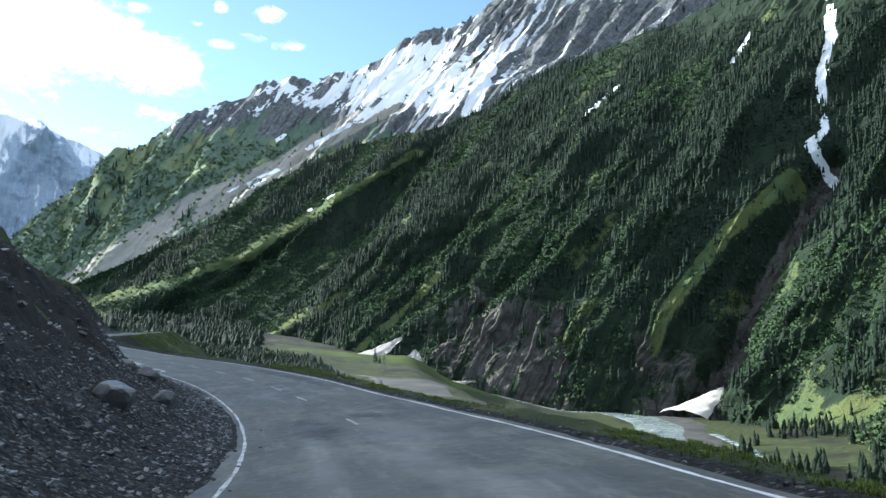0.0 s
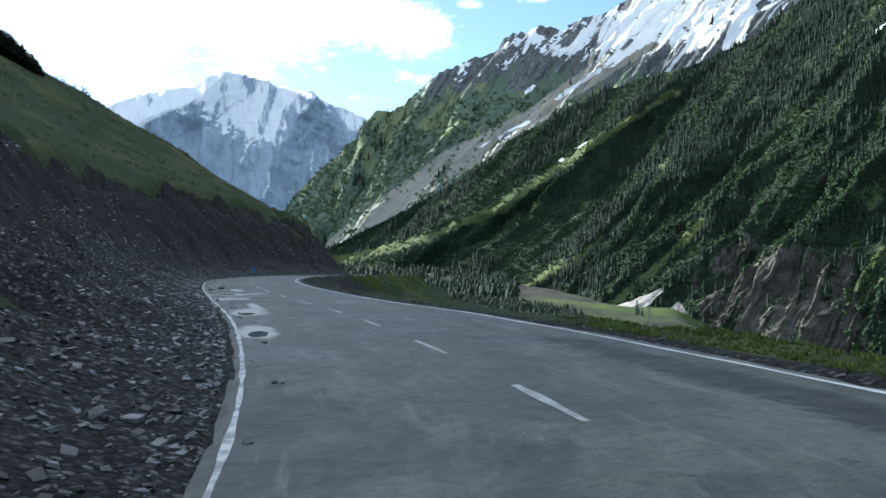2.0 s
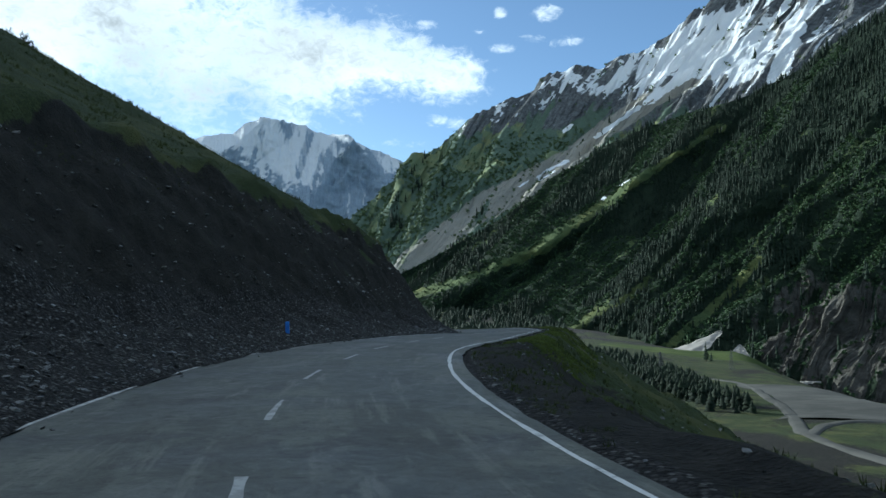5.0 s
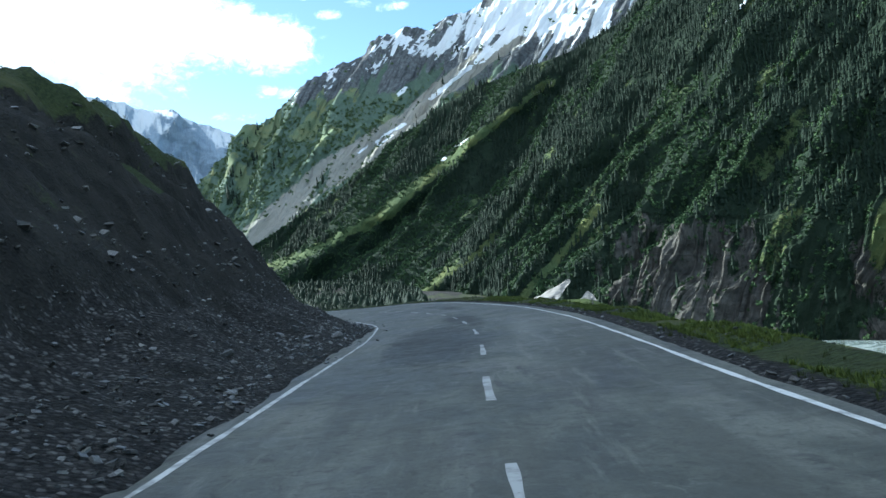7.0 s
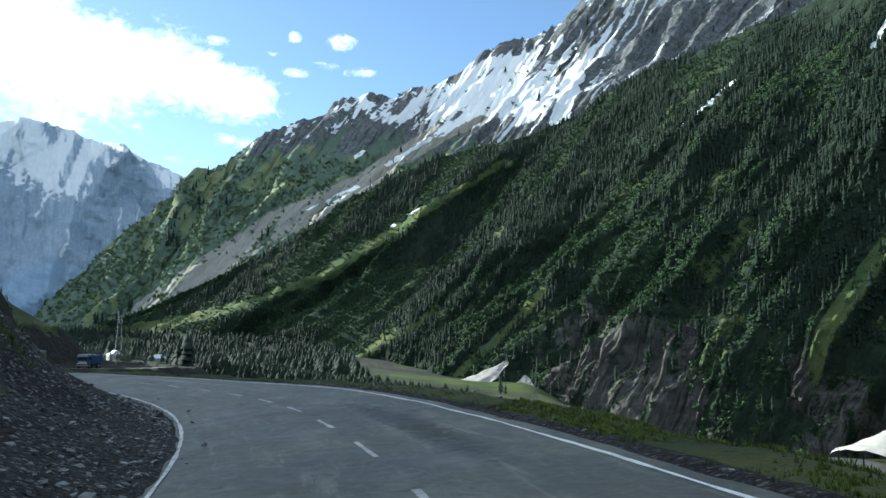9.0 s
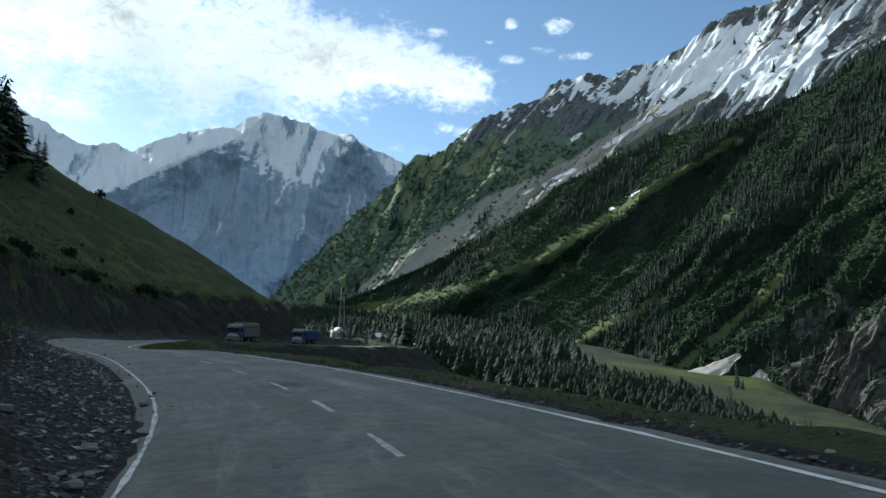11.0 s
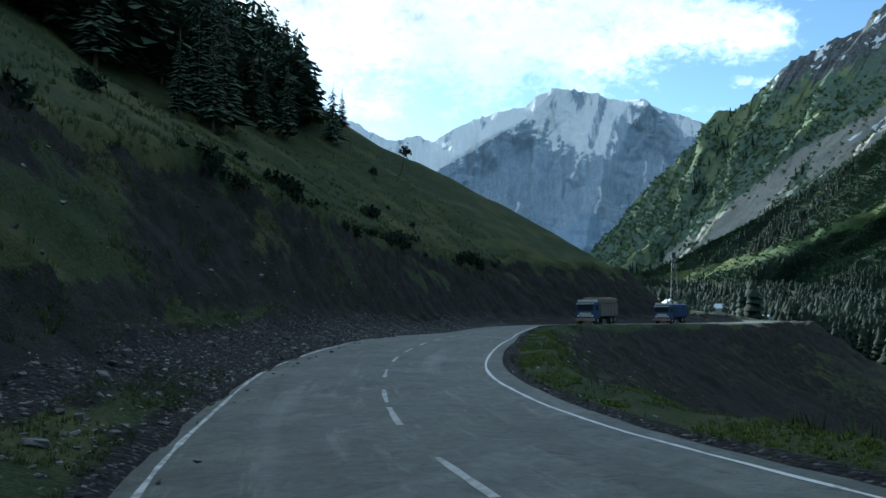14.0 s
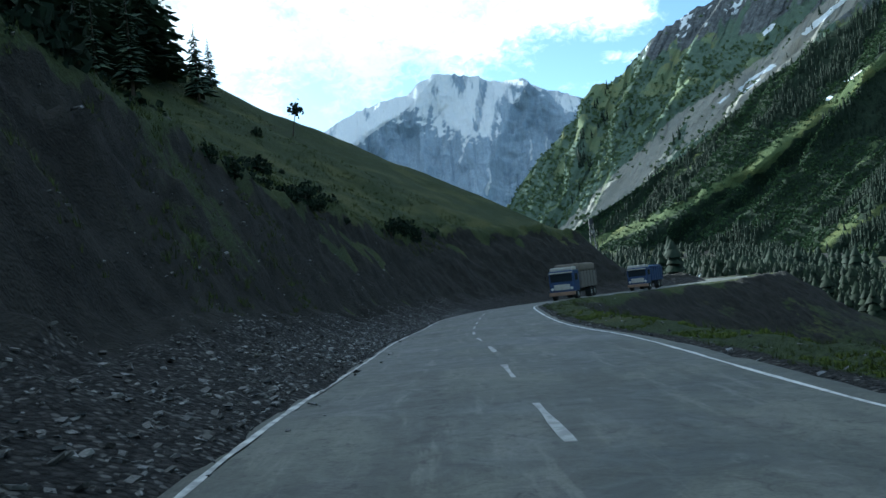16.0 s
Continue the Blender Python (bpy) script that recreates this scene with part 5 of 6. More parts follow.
def stone_arrays():
    """Simple angular slabs for the countless small stones."""
    out = []
    rng = np.random.default_rng(33)
    for k in range(8):
        bm = bmesh.new()
        bmesh.ops.create_cube(bm, size=1.0)
        for v in bm.verts:
            v.co.x *= rng.uniform(0.6, 1.35)
            v.co.y *= rng.uniform(0.45, 1.0)
            v.co.z *= rng.uniform(0.12, 0.42)
        bmesh.ops.triangulate(bm, faces=list(bm.faces))
        bm.verts.index_update()
        out.append((np.array([v.co[:] for v in bm.verts]), np.array([[v.index for v in f.verts] for f in bm.faces])))
        bm.free()
    return out


def rubble_heap(name, s, d, size, rng, label, parent=None, lift=0.1):
    """Many stones joined into one part."""
    shapes = stone_arrays()
    x, y, z = land_height(s, d)
    V, Fc, base = [], [], 0
    for k in range(len(s)):
        sv, sf = shapes[k % 8]
        e = Euler((rng.uniform(-0.5, 0.5), rng.uniform(-0.5, 0.5), rng.uniform(0, 6.3))).to_matrix()
        V.append(sv @ np.array(e).T * size[k] + (x[k], y[k], z[k] + size[k] * lift))
        Fc.append(sf + base)
        base += len(sv)
    ob = new(name, mesh_from(name, np.vstack(V), np.vstack(Fc), RUBBLE, smooth=False))
    ob.parent = parent
    return tagged(ob, label, "" if parent else "stones", kind="stuff")


s, d, rng = rubble_places(50000, 5, 330, -3.3, -8.4, 902, 1.5)
keep = rng.random(len(s)) < np.interp(s, [0, 60, 100, 160, 225, 245, 265, 330], [1, 1, 0.8, 0.5, 0.9, 0.6, 0.8, 0.8]) * (0.55 + 0.6 * vnoise(s / 3.0, d / 1.5, 9)) * (1 - 0.9 * sstep(222, 240, s) * sstep(5.6, 6.6, -d)) * (-d > 3.3 + shoulder(s) + 0.15 * vnoise(s / 0.8, s * 0, 10))
s, d = s[keep], d[keep]
rubble_heap("rubble", s, d, 0.03 + 0.1 * rng.random(len(s)) ** 2.6, rng, "loose grey slate rubble", cutting)
s, d, rng = rubble_places(420, 20, 280, -3.75, -2.6, 905, 0.7)
keep = rng.random(len(s)) < np.maximum.reduce([sstep(58, 62, s) * sstep(92, 84, s), sstep(244, 250, s) * sstep(276, 266, s), 0.15 + 0 * s])
rubble_heap("fallen_stones", s[keep], d[keep], 0.03 + 0.09 * rng.random(keep.sum()) ** 2, rng, "small slate stones fallen onto the edge of the road", cutting, 0.25)
s, d, rng = rubble_places(4200, 5, 330, -7.4, -12.0, 903)
keep = rng.random(len(s)) > 0.75 * sstep(190, 230, s)
s, d = s[keep], d[keep]
rubble_heap("scree_stones", s, d, 0.05 + 0.22 * rng.random(len(s)) ** 2.5, rng, "slate stones stuck in the earth face", cutting)
s, d, rng = rubble_places(1500, 5, 330, 3.5, 9.0, 904, 1.8)
rubble_heap("verge_stones", s, d, 0.03 + 0.09 * rng.random(len(s)) ** 2, rng, "small stones along the verge", verge)
s, d, rng = rubble_places(240, 5, 300, -3.7, -2.6, 905, 2.0)
rubble_heap("road_chips", s, d, rng.uniform(0.03, 0.11, len(s)), rng, "stone chips on the edge of the asphalt", road, 0.2)

s, d, rng = rubble_places(2600, 60, 345, 6.0, 21.0, 907, 1.3)
rubble_heap("slope_stones", s, d, 0.04 + 0.2 * rng.random(len(s)) ** 3, rng, "loose stones on the bank below the road", verge)

# boulders and heaps of their own


def boulder(s, d, size, seed, label):
    x, y, z = land_height([s], [d])
    bm = bmesh.new()
    bmesh.ops.create_icosphere(bm, subdivisions=3, radius=0.5)
    rng = random.Random(seed)
    axes = [Vector((rng.uniform(-1, 1), rng.uniform(-1, 1), rng.uniform(-0.4, 1))).normalized() for _ in range(9)]
    for v in bm.verts:
        for a in axes:
            over = v.co.dot(a) - 0.36
            if over > 0:
                v.co -= a * over * 0.9
        v.co *= 1 + 0.06 * noise.noise(v.co * 6)
        v.co.z *= 0.6
    bmesh.ops.scale(bm, vec=(size, size * 0.8, size), verts=bm.verts)
    bmesh.ops.rotate(bm, cent=(0, 0, 0), matrix=Matrix.Rotation(rng.uniform(0, 6), 3, "Z"), verts=bm.verts)
    ob = part("boulder", bm, STONE)
    ob.location = (x[0], y[0], z[0] + size * 0.16)
    return tagged(ob, label, "boulder", group="fallen boulders")


for k, (s, d, size) in enumerate([(154.3, -4.05, 0.5), (86.5, -2.3, 0.42), (84.5, -2.9, 0.3), (69.5, -3.25, 0.18), (22.0, -6.0, 1.3), (27.0, -5.4, 0.8), (33.0, -6.3, 1.1), (40.0, -7.2, 0.9), (200.6, -3.3, 0.3), (196.0, -3.6, 0.26), (205.5, -3.4, 0.24)]):
    boulder(s, d, size, 40 + k, "angular grey slate boulder fallen beside the asphalt")
rng = np.random.default_rng(906)
n = 130
rubble_heap("stone_heap", 205 + rng.normal(0, 2.6, n), 6.0 + np.abs(rng.normal(0, 0.8, n)), rng.uniform(0.1, 0.28, n), rng, "heap of pale grey stones on the grass verge", None, 0.5)

# ---- trees ----


def limb_fan(bm, z, r, n, droop, rng, width):
    """A whorl of flat drooping needle sprays."""
    base = z
    for k in range(n):
        z = base * rng.uniform(0.955, 1.045)
        a = 2 * math.pi * (k + rng.uniform(-0.4, 0.4)) / n
        q = r * rng.uniform(0.45, 1.2)
        c, s = math.cos(a), math.sin(a)
        w = width * q
        tip = Vector((c * q, s * q, z - droop * q * rng.uniform(0.6, 1.4)))
        mid = Vector((c * q * 0.55, s * q * 0.55, z - droop * q * 0.25))
        side = Vector((-s, c, 0)) * w
        root = Vector((c * 0.03, s * 0.03, z + 0.01))
        vs = [bm.verts.new(p) for p in (root, mid + side - Vector((0, 0, w * 0.35)), tip, mid - side - Vector((0, 0, w * 0.35)), mid + Vector((0, 0, w * 0.25)))]
        for f in ((0, 1, 4), (1, 2, 4), (2, 3, 4), (3, 0, 4)):
            bm.faces.new([vs[i] for i in f])


def pine_tree(height, seed, label, spread=0.2, bare=0.12, group=""):
    """A spruce: tapered trunk and whorls of drooping sprays."""
    rng = random.Random(seed)
    root = new("pine_tree")
    bm = bmesh.new()
    tube(bm, (0, 0, -0.8), (0, 0, height * 0.55), height * 0.02, height * 0.011, 8)
    tube(bm, (0, 0, height * 0.55), (0, 0, height * 0.98), height * 0.011, height * 0.002, 6)
    part("trunk", bm, BARK, root)
    bm = bmesh.new()
    tiers = int(14 + height * 1.25)
    for k in range(tiers):
        f = k / (tiers - 1)
        z = height * (bare + (0.985 - bare) * f)
        r = height * spread * (1 - f) ** 0.8 * rng.uniform(0.75, 1.15) + 0.12
        limb_fan(bm, z, r, int(15 - 7 * f), 0.26, rng, 0.2)
    part("crown", bm, HAZED_PINE, root)
    return tagged(root, label, "tree", group)


PINES = [pine_tree(h, 300 + k, "dark green mountain pine on the hillside", 0.17 + 0.02 * (k % 3), group="pines on the hillside") for k, h in enumerate((13.0, 15.0, 12.0, 10.0))]


def plan_to(x, y):
    z, s, d = ground(np.array([x], float), np.array([y], float))
    return float(z[0]), float(s[0]), float(d[0])


nr = np.random.default_rng(77)
cx, cy = nr.uniform(-190, -104, 2600), nr.uniform(120, 238, 2600)
cz, cs, cd = ground(cx, cy)
WOOD_Y, WOOD_X = [120, 165, 172, 200, 222, 238], [-100, -110, -108, -121, -127, -139]  # lower edge of the wood
spots = []
for x, y, z, d in zip(cx, cy, cz, cd):
    if x < np.interp(y, WOOD_Y, WOOD_X) and all((x - a) ** 2 + (y - b) ** 2 > 8 for a, b, _ in spots):
        spots.append((float(x), float(y), float(z)))
rng = random.Random(77)
for k, (x, y, z) in enumerate(spots[:190]):
    m = pose(x, y, z, 0, 0, rng.uniform(0, 360)) @ Matrix.Scale(rng.uniform(0.75, 1.15), 4)
    if k < 4:
        PINES[k].matrix_world = m
    else:
        c = copy_thing(PINES[k % 4], m)
        c.scale = m.to_scale()

# the thick of the wood behind them
wx, wy = nr.uniform(-210, -112, 1900), nr.uniform(90, 238, 1900)
wz, ws, wd = ground(wx, wy)
thick = (wx < np.interp(wy, WOOD_Y, WOOD_X) - 9.0)
wh = nr.uniform(8, 17, 1900)
WOOD = [pine_shape(64, 60 + k, 0.6) for k in range(6)]
scatter("pine_wood", WOOD, np.stack([wx, wy, wz - 0.4], -1)[thick], wh[thick], wh[thick] * nr.uniform(1.2, 1.7, thick.sum()), HAZED_PINE, "thick dark pine wood on the hillside", 953)

# low wood along the skyline above the first cutting
rng = np.random.default_rng(79)
wa, wr = np.radians(np.r_[38.5 + 11.5 * rng.random(1500) ** 0.8, (37.4, 37.2, 36.9, 36.1, 35.6, 35.4, 35.2)]), np.r_[rng.uniform(110, 138, 1500), np.full(7, 125.0)]
wx, wy = 12.2 - np.sin(wa) * wr, -39.7 + np.cos(wa) * wr
wh = rng.uniform(0.45, 1.0, 1507) * np.interp(np.degrees(wa), [37.5, 38.4, 39.5, 42, 46, 50], [1.5, 1.6, 2.2, 3.3, 4.0, 4.5])
scatter("pine_scrub", WOOD, np.stack([wx, wy, ground(wx, wy)[0] - 0.2], -1), wh, wh * rng.uniform(1.4, 2.2, 1507), CONIFER_SHADE, "low dark pine scrub along the ridge", 954)


def leafy_bush(radius, seed, label, mat, group, name="bush", category="bush"):
    """A shrub: short stems and a crown of many small leaf clumps."""
    rng = random.Random(seed)
    root = new(name)
    bm = bmesh.new()
    for k in range(4):
        a = rng.uniform(0, 6.3)
        tube(bm, (0, 0, -0.2), (math.cos(a) * radius * 0.4, math.sin(a) * radius * 0.4, radius * 0.7), 0.04, 0.015, 5)
    part("stems", bm, BARK, root)
    bm = bmesh.new()
    for k in range(150):
        p = Vector((rng.gauss(0, 0.5), rng.gauss(0, 0.5), rng.gauss(0.1, 0.35))) * radius
        if p.length > radius * 1.1:
            p *= 0.7
        p.z = max(0.05, p.z + radius * 0.55)
        sz = radius * rng.uniform(0.13, 0.24)
        e = Euler((rng.uniform(0, 6), rng.uniform(0, 6), rng.uniform(0, 6))).to_matrix()
        vs = [bm.verts.new(p + e @ Vector(q) * sz) for q in ((-1, -0.5, 0), (1, -0.4, 0.2), (0.8, 0.6, -0.1), (-0.7, 0.7, 0.25))]
        bm.faces.new(vs)
    part("crown", bm, mat, root)
    return tagged(root, label, category, group)


BUSH_A = leafy_bush(0.8, 5, "dark shrub on the edge of the cutting", CONIFER_SHADE, "shrubs on the hillside")
BUSH_B = leafy_bush(1.2, 6, "dark shrub on the edge of the cutting", CONIFER_SHADE, "shrubs on the hillside")
rng = random.Random(78)
first = {0: BUSH_A, 1: BUSH_B}
for k in range(96):
    s = rng.uniform(255, 350) if k < 60 else rng.uniform(200, 350)
    d = -float(lip(s)) - rng.uniform(-0.3, 1.8) if k < 60 else -rng.uniform(14, 46)
    x, y, _ = at_road(s, d)
    z, _, _ = plan_to(float(x), float(y))
    m = pose(float(x), float(y), z - 0.05, 0, 0, rng.uniform(0, 360)) @ Matrix.Scale(rng.uniform(0.25, 0.75) if k % 7 else rng.uniform(0.9, 1.3), 4)
    if k < 2:
        first[k].matrix_world = m
    else:
        c = copy_thing(first[k % 2], m)
        c.scale = m.to_scale()

# the leaning tree alone on the skyline
lone = new("crooked_tree")
bm = bmesh.new()
tube(bm, (0, 0, -0.5), (0.9, 0, 1.9), 0.11, 0.08, 7)
tube(bm, (0.9, 0, 1.9), (1.3, 0.1, 3.4), 0.08, 0.05, 6)
tube(bm, (1.1, 0, 2.6), (1.9, 0.3, 3.3), 0.05, 0.03, 5)
part("trunk", bm, BARK, lone)
bm = bmesh.new()
rng = random.Random(12)
for k in range(130):
    p = Vector((1.5 + rng.gauss(0, 0.55), rng.gauss(0, 0.5), 3.6 + rng.gauss(0, 0.4)))
    e = Euler((rng.uniform(0, 6), rng.uniform(0, 6), rng.uniform(0, 6))).to_matrix()
    bm.faces.new([bm.verts.new(p + e @ Vector(q) * 0.24) for q in ((-1, -0.5, 0), (1, -0.4, 0.2), (0.8, 0.6, -0.1), (-0.7, 0.7, 0.25))])
part("crown", bm, CONIFER, lone)
tagged(lone, "small crooked tree leaning out from the grassy ridge", "tree")
_z, _, _ = plan_to(-129.5, 240.0)
lone.matrix_world = pose(-129.5, 240.0, _z, 0, 0, -25)

# the belt of young pines below the road
rng = np.random.default_rng(950)
n = 10000
u = 0.97 * rng.random(n) ** 1.25
bx = np.interp(u, [0, 0.25, 0.5, 0.7, 0.87, 1.0], [-112, -72, -27, 6, 22, 30])
by = np.interp(u, [0, 0.25, 0.5, 0.7, 0.87, 1.0], [488, 428, 378, 326, 262, 214])
x, y = bx + rng.uniform(-16, 40, n) * np.interp(u, [0.55, 0.78, 1], [1, 0.35, 0.2]), by + rng.uniform(-14, 75, n) * np.interp(u, [0, 0.55, 0.78, 1], [1.3, 1.0, 0.4, 0.25])
z, s, d = ground(x, y)
keep = (d > 20) & (z < -12) & (rng.random(n) < 0.15 + 0.85 * sstep(-0.35, 0.15, fbm(x / 24, y / 24, 3, 951)))
h = np.interp(u, [0, 0.6, 0.75, 1], [11.5, 9.0, 6.5, 5.0]) * rng.uniform(0.3, 1.2, n) ** 0.9
pts = np.stack([x, y, z - 0.4], -1)[keep]
BELT = [spruce_shape(5, 7, 20 + k) for k in range(8)]
scatter("pine_belt", BELT, pts, h[keep], h[keep] * rng.uniform(1.2, 1.9, keep.sum()), CONIFER_SHADE, "dark young pines below the road", 952, smooth=True)

# ---- on the road: two lorries ----
BLUE = plain("blue_lorry_paint", (0.03, 0.05, 0.11), 0.45, 0.1, 0.35)
DULL = plain("tarpaulin", (0.12, 0.105, 0.085), 0.9, 0, 0.4)
BOARDS = plain("weathered_boards", (0.11, 0.1, 0.09), 0.85, 0, 0.35)
CREAM = plain("cream_paint", (0.34, 0.325, 0.285), 0.5, 0, 0.25)
TYRE = plain("tyre_rubber", (0.02, 0.02, 0.02), 0.9, 0, 0.2)
DARKGLASS = plain("dark_windscreen", (0.02, 0.025, 0.03), 0.12, 0, 0.1)
CHROME = plain("dull_chrome", (0.45, 0.45, 0.45), 0.3, 0.9, 0.2)
LAMP = plain("headlight_glass", (0.6, 0.6, 0.58), 0.15, 0.2, 0.1)
HAZARD = plain("orange_paint", (0.2, 0.13, 0.09), 0.5, 0, 0.3)


def lorry(label, cargo_mat, covered, body_mat, body_label):
    """A forward-control goods lorry facing +y, standing on z = 0."""
    root = new("lorry")
    cab = part("cab", box(bmesh.new(), (-1.2, 1.7, 0.75), (1.2, 3.4, 2.75), 0.14), BLUE, root, "dark blue painted cab")
    part("windscreen", box(bmesh.new(), (-1.02, 3.38, 1.75), (1.02, 3.42, 2.45), 0.03), DARKGLASS, cab, "dark split windscreen")
    part("visor", box(bmesh.new(), (-1.1, 3.3, 2.5), (1.1, 3.62, 2.62), 0.03), CREAM, cab, "cream sun visor over the windscreen")
    part("grille", box(bmesh.new(), (-0.75, 3.38, 1.0), (0.75, 3.44, 1.5), 0.03), CREAM, cab, "cream grille panel")
    part("crown_box", box(bmesh.new(), (-1.1, 2.0, 2.72), (1.1, 3.2, 3.05), 0.1), CREAM, cab, "luggage box over the cab")
    for sx in (-1, 1):
        bm = bmesh.new()
        tube(bm, (sx * 0.92, 3.38, 1.12), (sx * 0.92, 3.47, 1.12), 0.13, 0.13, 14)
        part("headlight", bm, LAMP, cab)
        part("side_window", box(bmesh.new(), (sx * 1.19, 2.2, 1.8), (sx * 1.22, 3.1, 2.4), 0.01), DARKGLASS, cab)
        bm = bmesh.new()
        tube(bm, (sx * 1.2, 3.3, 2.3), (sx * 1.5, 3.4, 2.3), 0.02, 0.02, 6)
        box(bm, (sx * 1.42, 3.36, 1.95), (sx * 1.56, 3.42, 2.4), 0.02)
        part("mirror", bm, TYRE, cab)
    part("bumper", box(bmesh.new(), (-1.22, 3.35, 0.5), (1.22, 3.62, 0.82), 0.05), HAZARD, root, "orange and cream front bumper")
    part("chassis", box(bmesh.new(), (-0.5, -4.2, 0.6), (0.5, 3.2, 0.9), 0.03), TYRE, root)
    body = part("cargo_body", box(bmesh.new(), (-1.25, -4.4, 1.0), (1.25, 1.5, 2.5), 0.05), body_mat, root, body_label)
    for k in range(6):
        yy = -4.2 + k * 1.1
        for sx in (-1, 1):
            part("stake", box(bmesh.new(), (sx * 1.25, yy, 1.0), (sx * 1.31, yy + 0.1, 2.6), 0.01), body_mat, body)
    bm = box(bmesh.new(), (-1.22, -4.35, 2.5), (1.22, 1.45, 3.3 if covered else 2.85), 0.25)
    bmesh.ops.subdivide_edges(bm, edges=list(bm.edges), cuts=2)
    for v in bm.verts:
        v.co.z += 0.1 * noise.noise(v.co * 1.3) * (v.co.z > 2.6)
    part("load_cover", bm, cargo_mat, root, "lashed tarpaulin over the load")
    for yy, w in ((2.4, 0.28), (-2.2, 0.5), (-3.4, 0.5)):
        for sx in (-1, 1):
            bm = bmesh.new()
            tube(bm, (sx * (1.18 - w), yy, 0.5), (sx * 1.18, yy, 0.5), 0.5, 0.5, 20)
            wheel = part("wheel", bm, TYRE, root)
            bm = bmesh.new()
            tube(bm, (sx * 1.15, yy, 0.5), (sx * 1.2, yy, 0.5), 0.27, 0.2, 14)
            part("rim", bm, CHROME, wheel)
    return tagged(root, label, "lorry", "lorries on the road")


def stand_on_road(ob, s, d, back=True, turn=0.0):
    x, y, z = at_road(s, d)
    t = np.array([np.interp(s, S, TAN[:, 0]), np.interp(s, S, TAN[:, 1])]) * (-1 if back else 1)
    ob.matrix_world = pose(float(x), float(y), float(z) + 0.03, 0, 0, math.degrees(math.atan2(-t[0], t[1])) + turn) @ Matrix.Scale(1.1, 4)


stand_on_road(lorry("goods lorry with a dark blue cab and grey boarded body", DULL, True, BOARDS, "weathered grey-brown boarded cargo body"), 347.0, 1.3)
stand_on_road(lorry("blue goods lorry with a low covered load", BLUE, False, BLUE, "blue boarded cargo body"), 374.0, 1.2, True, 6.0)

# ---- blue kilometre post by the cutting ----
x, y, z = land_height([126.6], [-4.6])
post = new("marker_post")
part("shaft", box(bmesh.new(), (-0.085, -0.05, -0.3), (0.085, 0.05, 0.42), 0.03), plain("blue_post_paint", (0.03, 0.12, 0.4), 0.5, 0, 0.2), post)
part("cap", box(bmesh.new(), (-0.09, -0.055, 0.40), (0.09, 0.055, 0.47), 0.025), plain("blue_cap_paint", (0.04, 0.16, 0.5), 0.5, 0, 0.2), post, "lighter blue rounded cap")
tagged(post, "blue painted marker post standing in slate rubble", "marker post")
post.matrix_world = pose(x[0], y[0], z[0], 4, -3, 20)


# ---- masts and cables ----
def lattice(bm, base, top, height, bays, bar):
    """Adds four tapering legs with cross bracing to a bmesh."""
    def corner(k, f):
        w = (base * (1 - f) + top * f) / 2
        return Vector(((1, 1, -1, -1)[k] * w, (1, -1, -1, 1)[k] * w, f * height))

    for k in range(4):
        tube(bm, corner(k, 0), corner(k, 1), bar, bar, 5)
        for b in range(bays):
            f0, f1 = b / bays, (b + 1) / bays
            tube(bm, corner(k, f0), corner((k + 1) % 4, f1), bar * 0.6, bar * 0.6, 4)
            tube(bm, corner((k + 1) % 4, f0), corner(k, f1), bar * 0.6, bar * 0.6, 4)
            tube(bm, corner(k, f1), corner((k + 1) % 4, f1), bar * 0.6, bar * 0.6, 4)
    return bm


def ground_z(x, y):
    return plan_to(x, y)[0]


mast = new("telecom_mast")
part("lattice", lattice(bmesh.new(), 3.6, 1.2, 24.0, 9, 0.11), STEEL, mast)
bm = bmesh.new()
tube(bm, (0, 0, 23.6), (0, 0, 26.0), 0.9, 0.9, 14)
part("drum", bm, plain("dark_drum", (0.03, 0.03, 0.035), 0.6, 0, 0.2), mast, "dark drum on top of the mast")
for a in (0.4, 2.4, 4.6):
    bm = bmesh.new()
    box(bm, (math.cos(a) * 1.1 - 0.15, math.sin(a) * 1.1 - 0.15, 19.5), (math.cos(a) * 1.1 + 0.15, math.sin(a) * 1.1 + 0.15, 21.5), 0.04)
    part("antenna", bm, CREAM, mast)
tagged(mast, "grey steel lattice telecom mast with a dark drum", "mast")
MX, MY = -140.0, 445.0
mast.matrix_world = pose(MX, MY, ground_z(MX, MY) - 0.3, 0, 0, 20) @ Matrix.Scale(0.97, 4)


def pylon(x, y, z, h, turn):
    root = new("power_pylon")
    part("lattice", lattice(bmesh.new(), 2.6, 0.5, h, 6, 0.06), STEEL, root)
    for k, f in enumerate((0.72, 0.84, 0.96)):
        bm = bmesh.new()
        tube(bm, (-1.9 + 0.2 * k, 0, h * f), (1.9 - 0.2 * k, 0, h * f), 0.06, 0.06, 5)
        part("cross_arm", bm, STEEL, root)
    tagged(root, "small grey steel lattice power pylon on the slope", "pylon", "power pylons")
    root.matrix_world = pose(x, y, z, 0, 0, turn)
    return root


PY = [(18.0, 329.0), (72.0, 520.0), (-42.0, 235.0)]
tops = []
for k, (px, py) in enumerate(PY):
    pz = ground_z(px, py) - 0.3
    h = 13.0 if k < 2 else 12.0
    pylon(px, py, pz, h, 25)
    tops.append(Vector((px, py, pz + h * 0.84)))


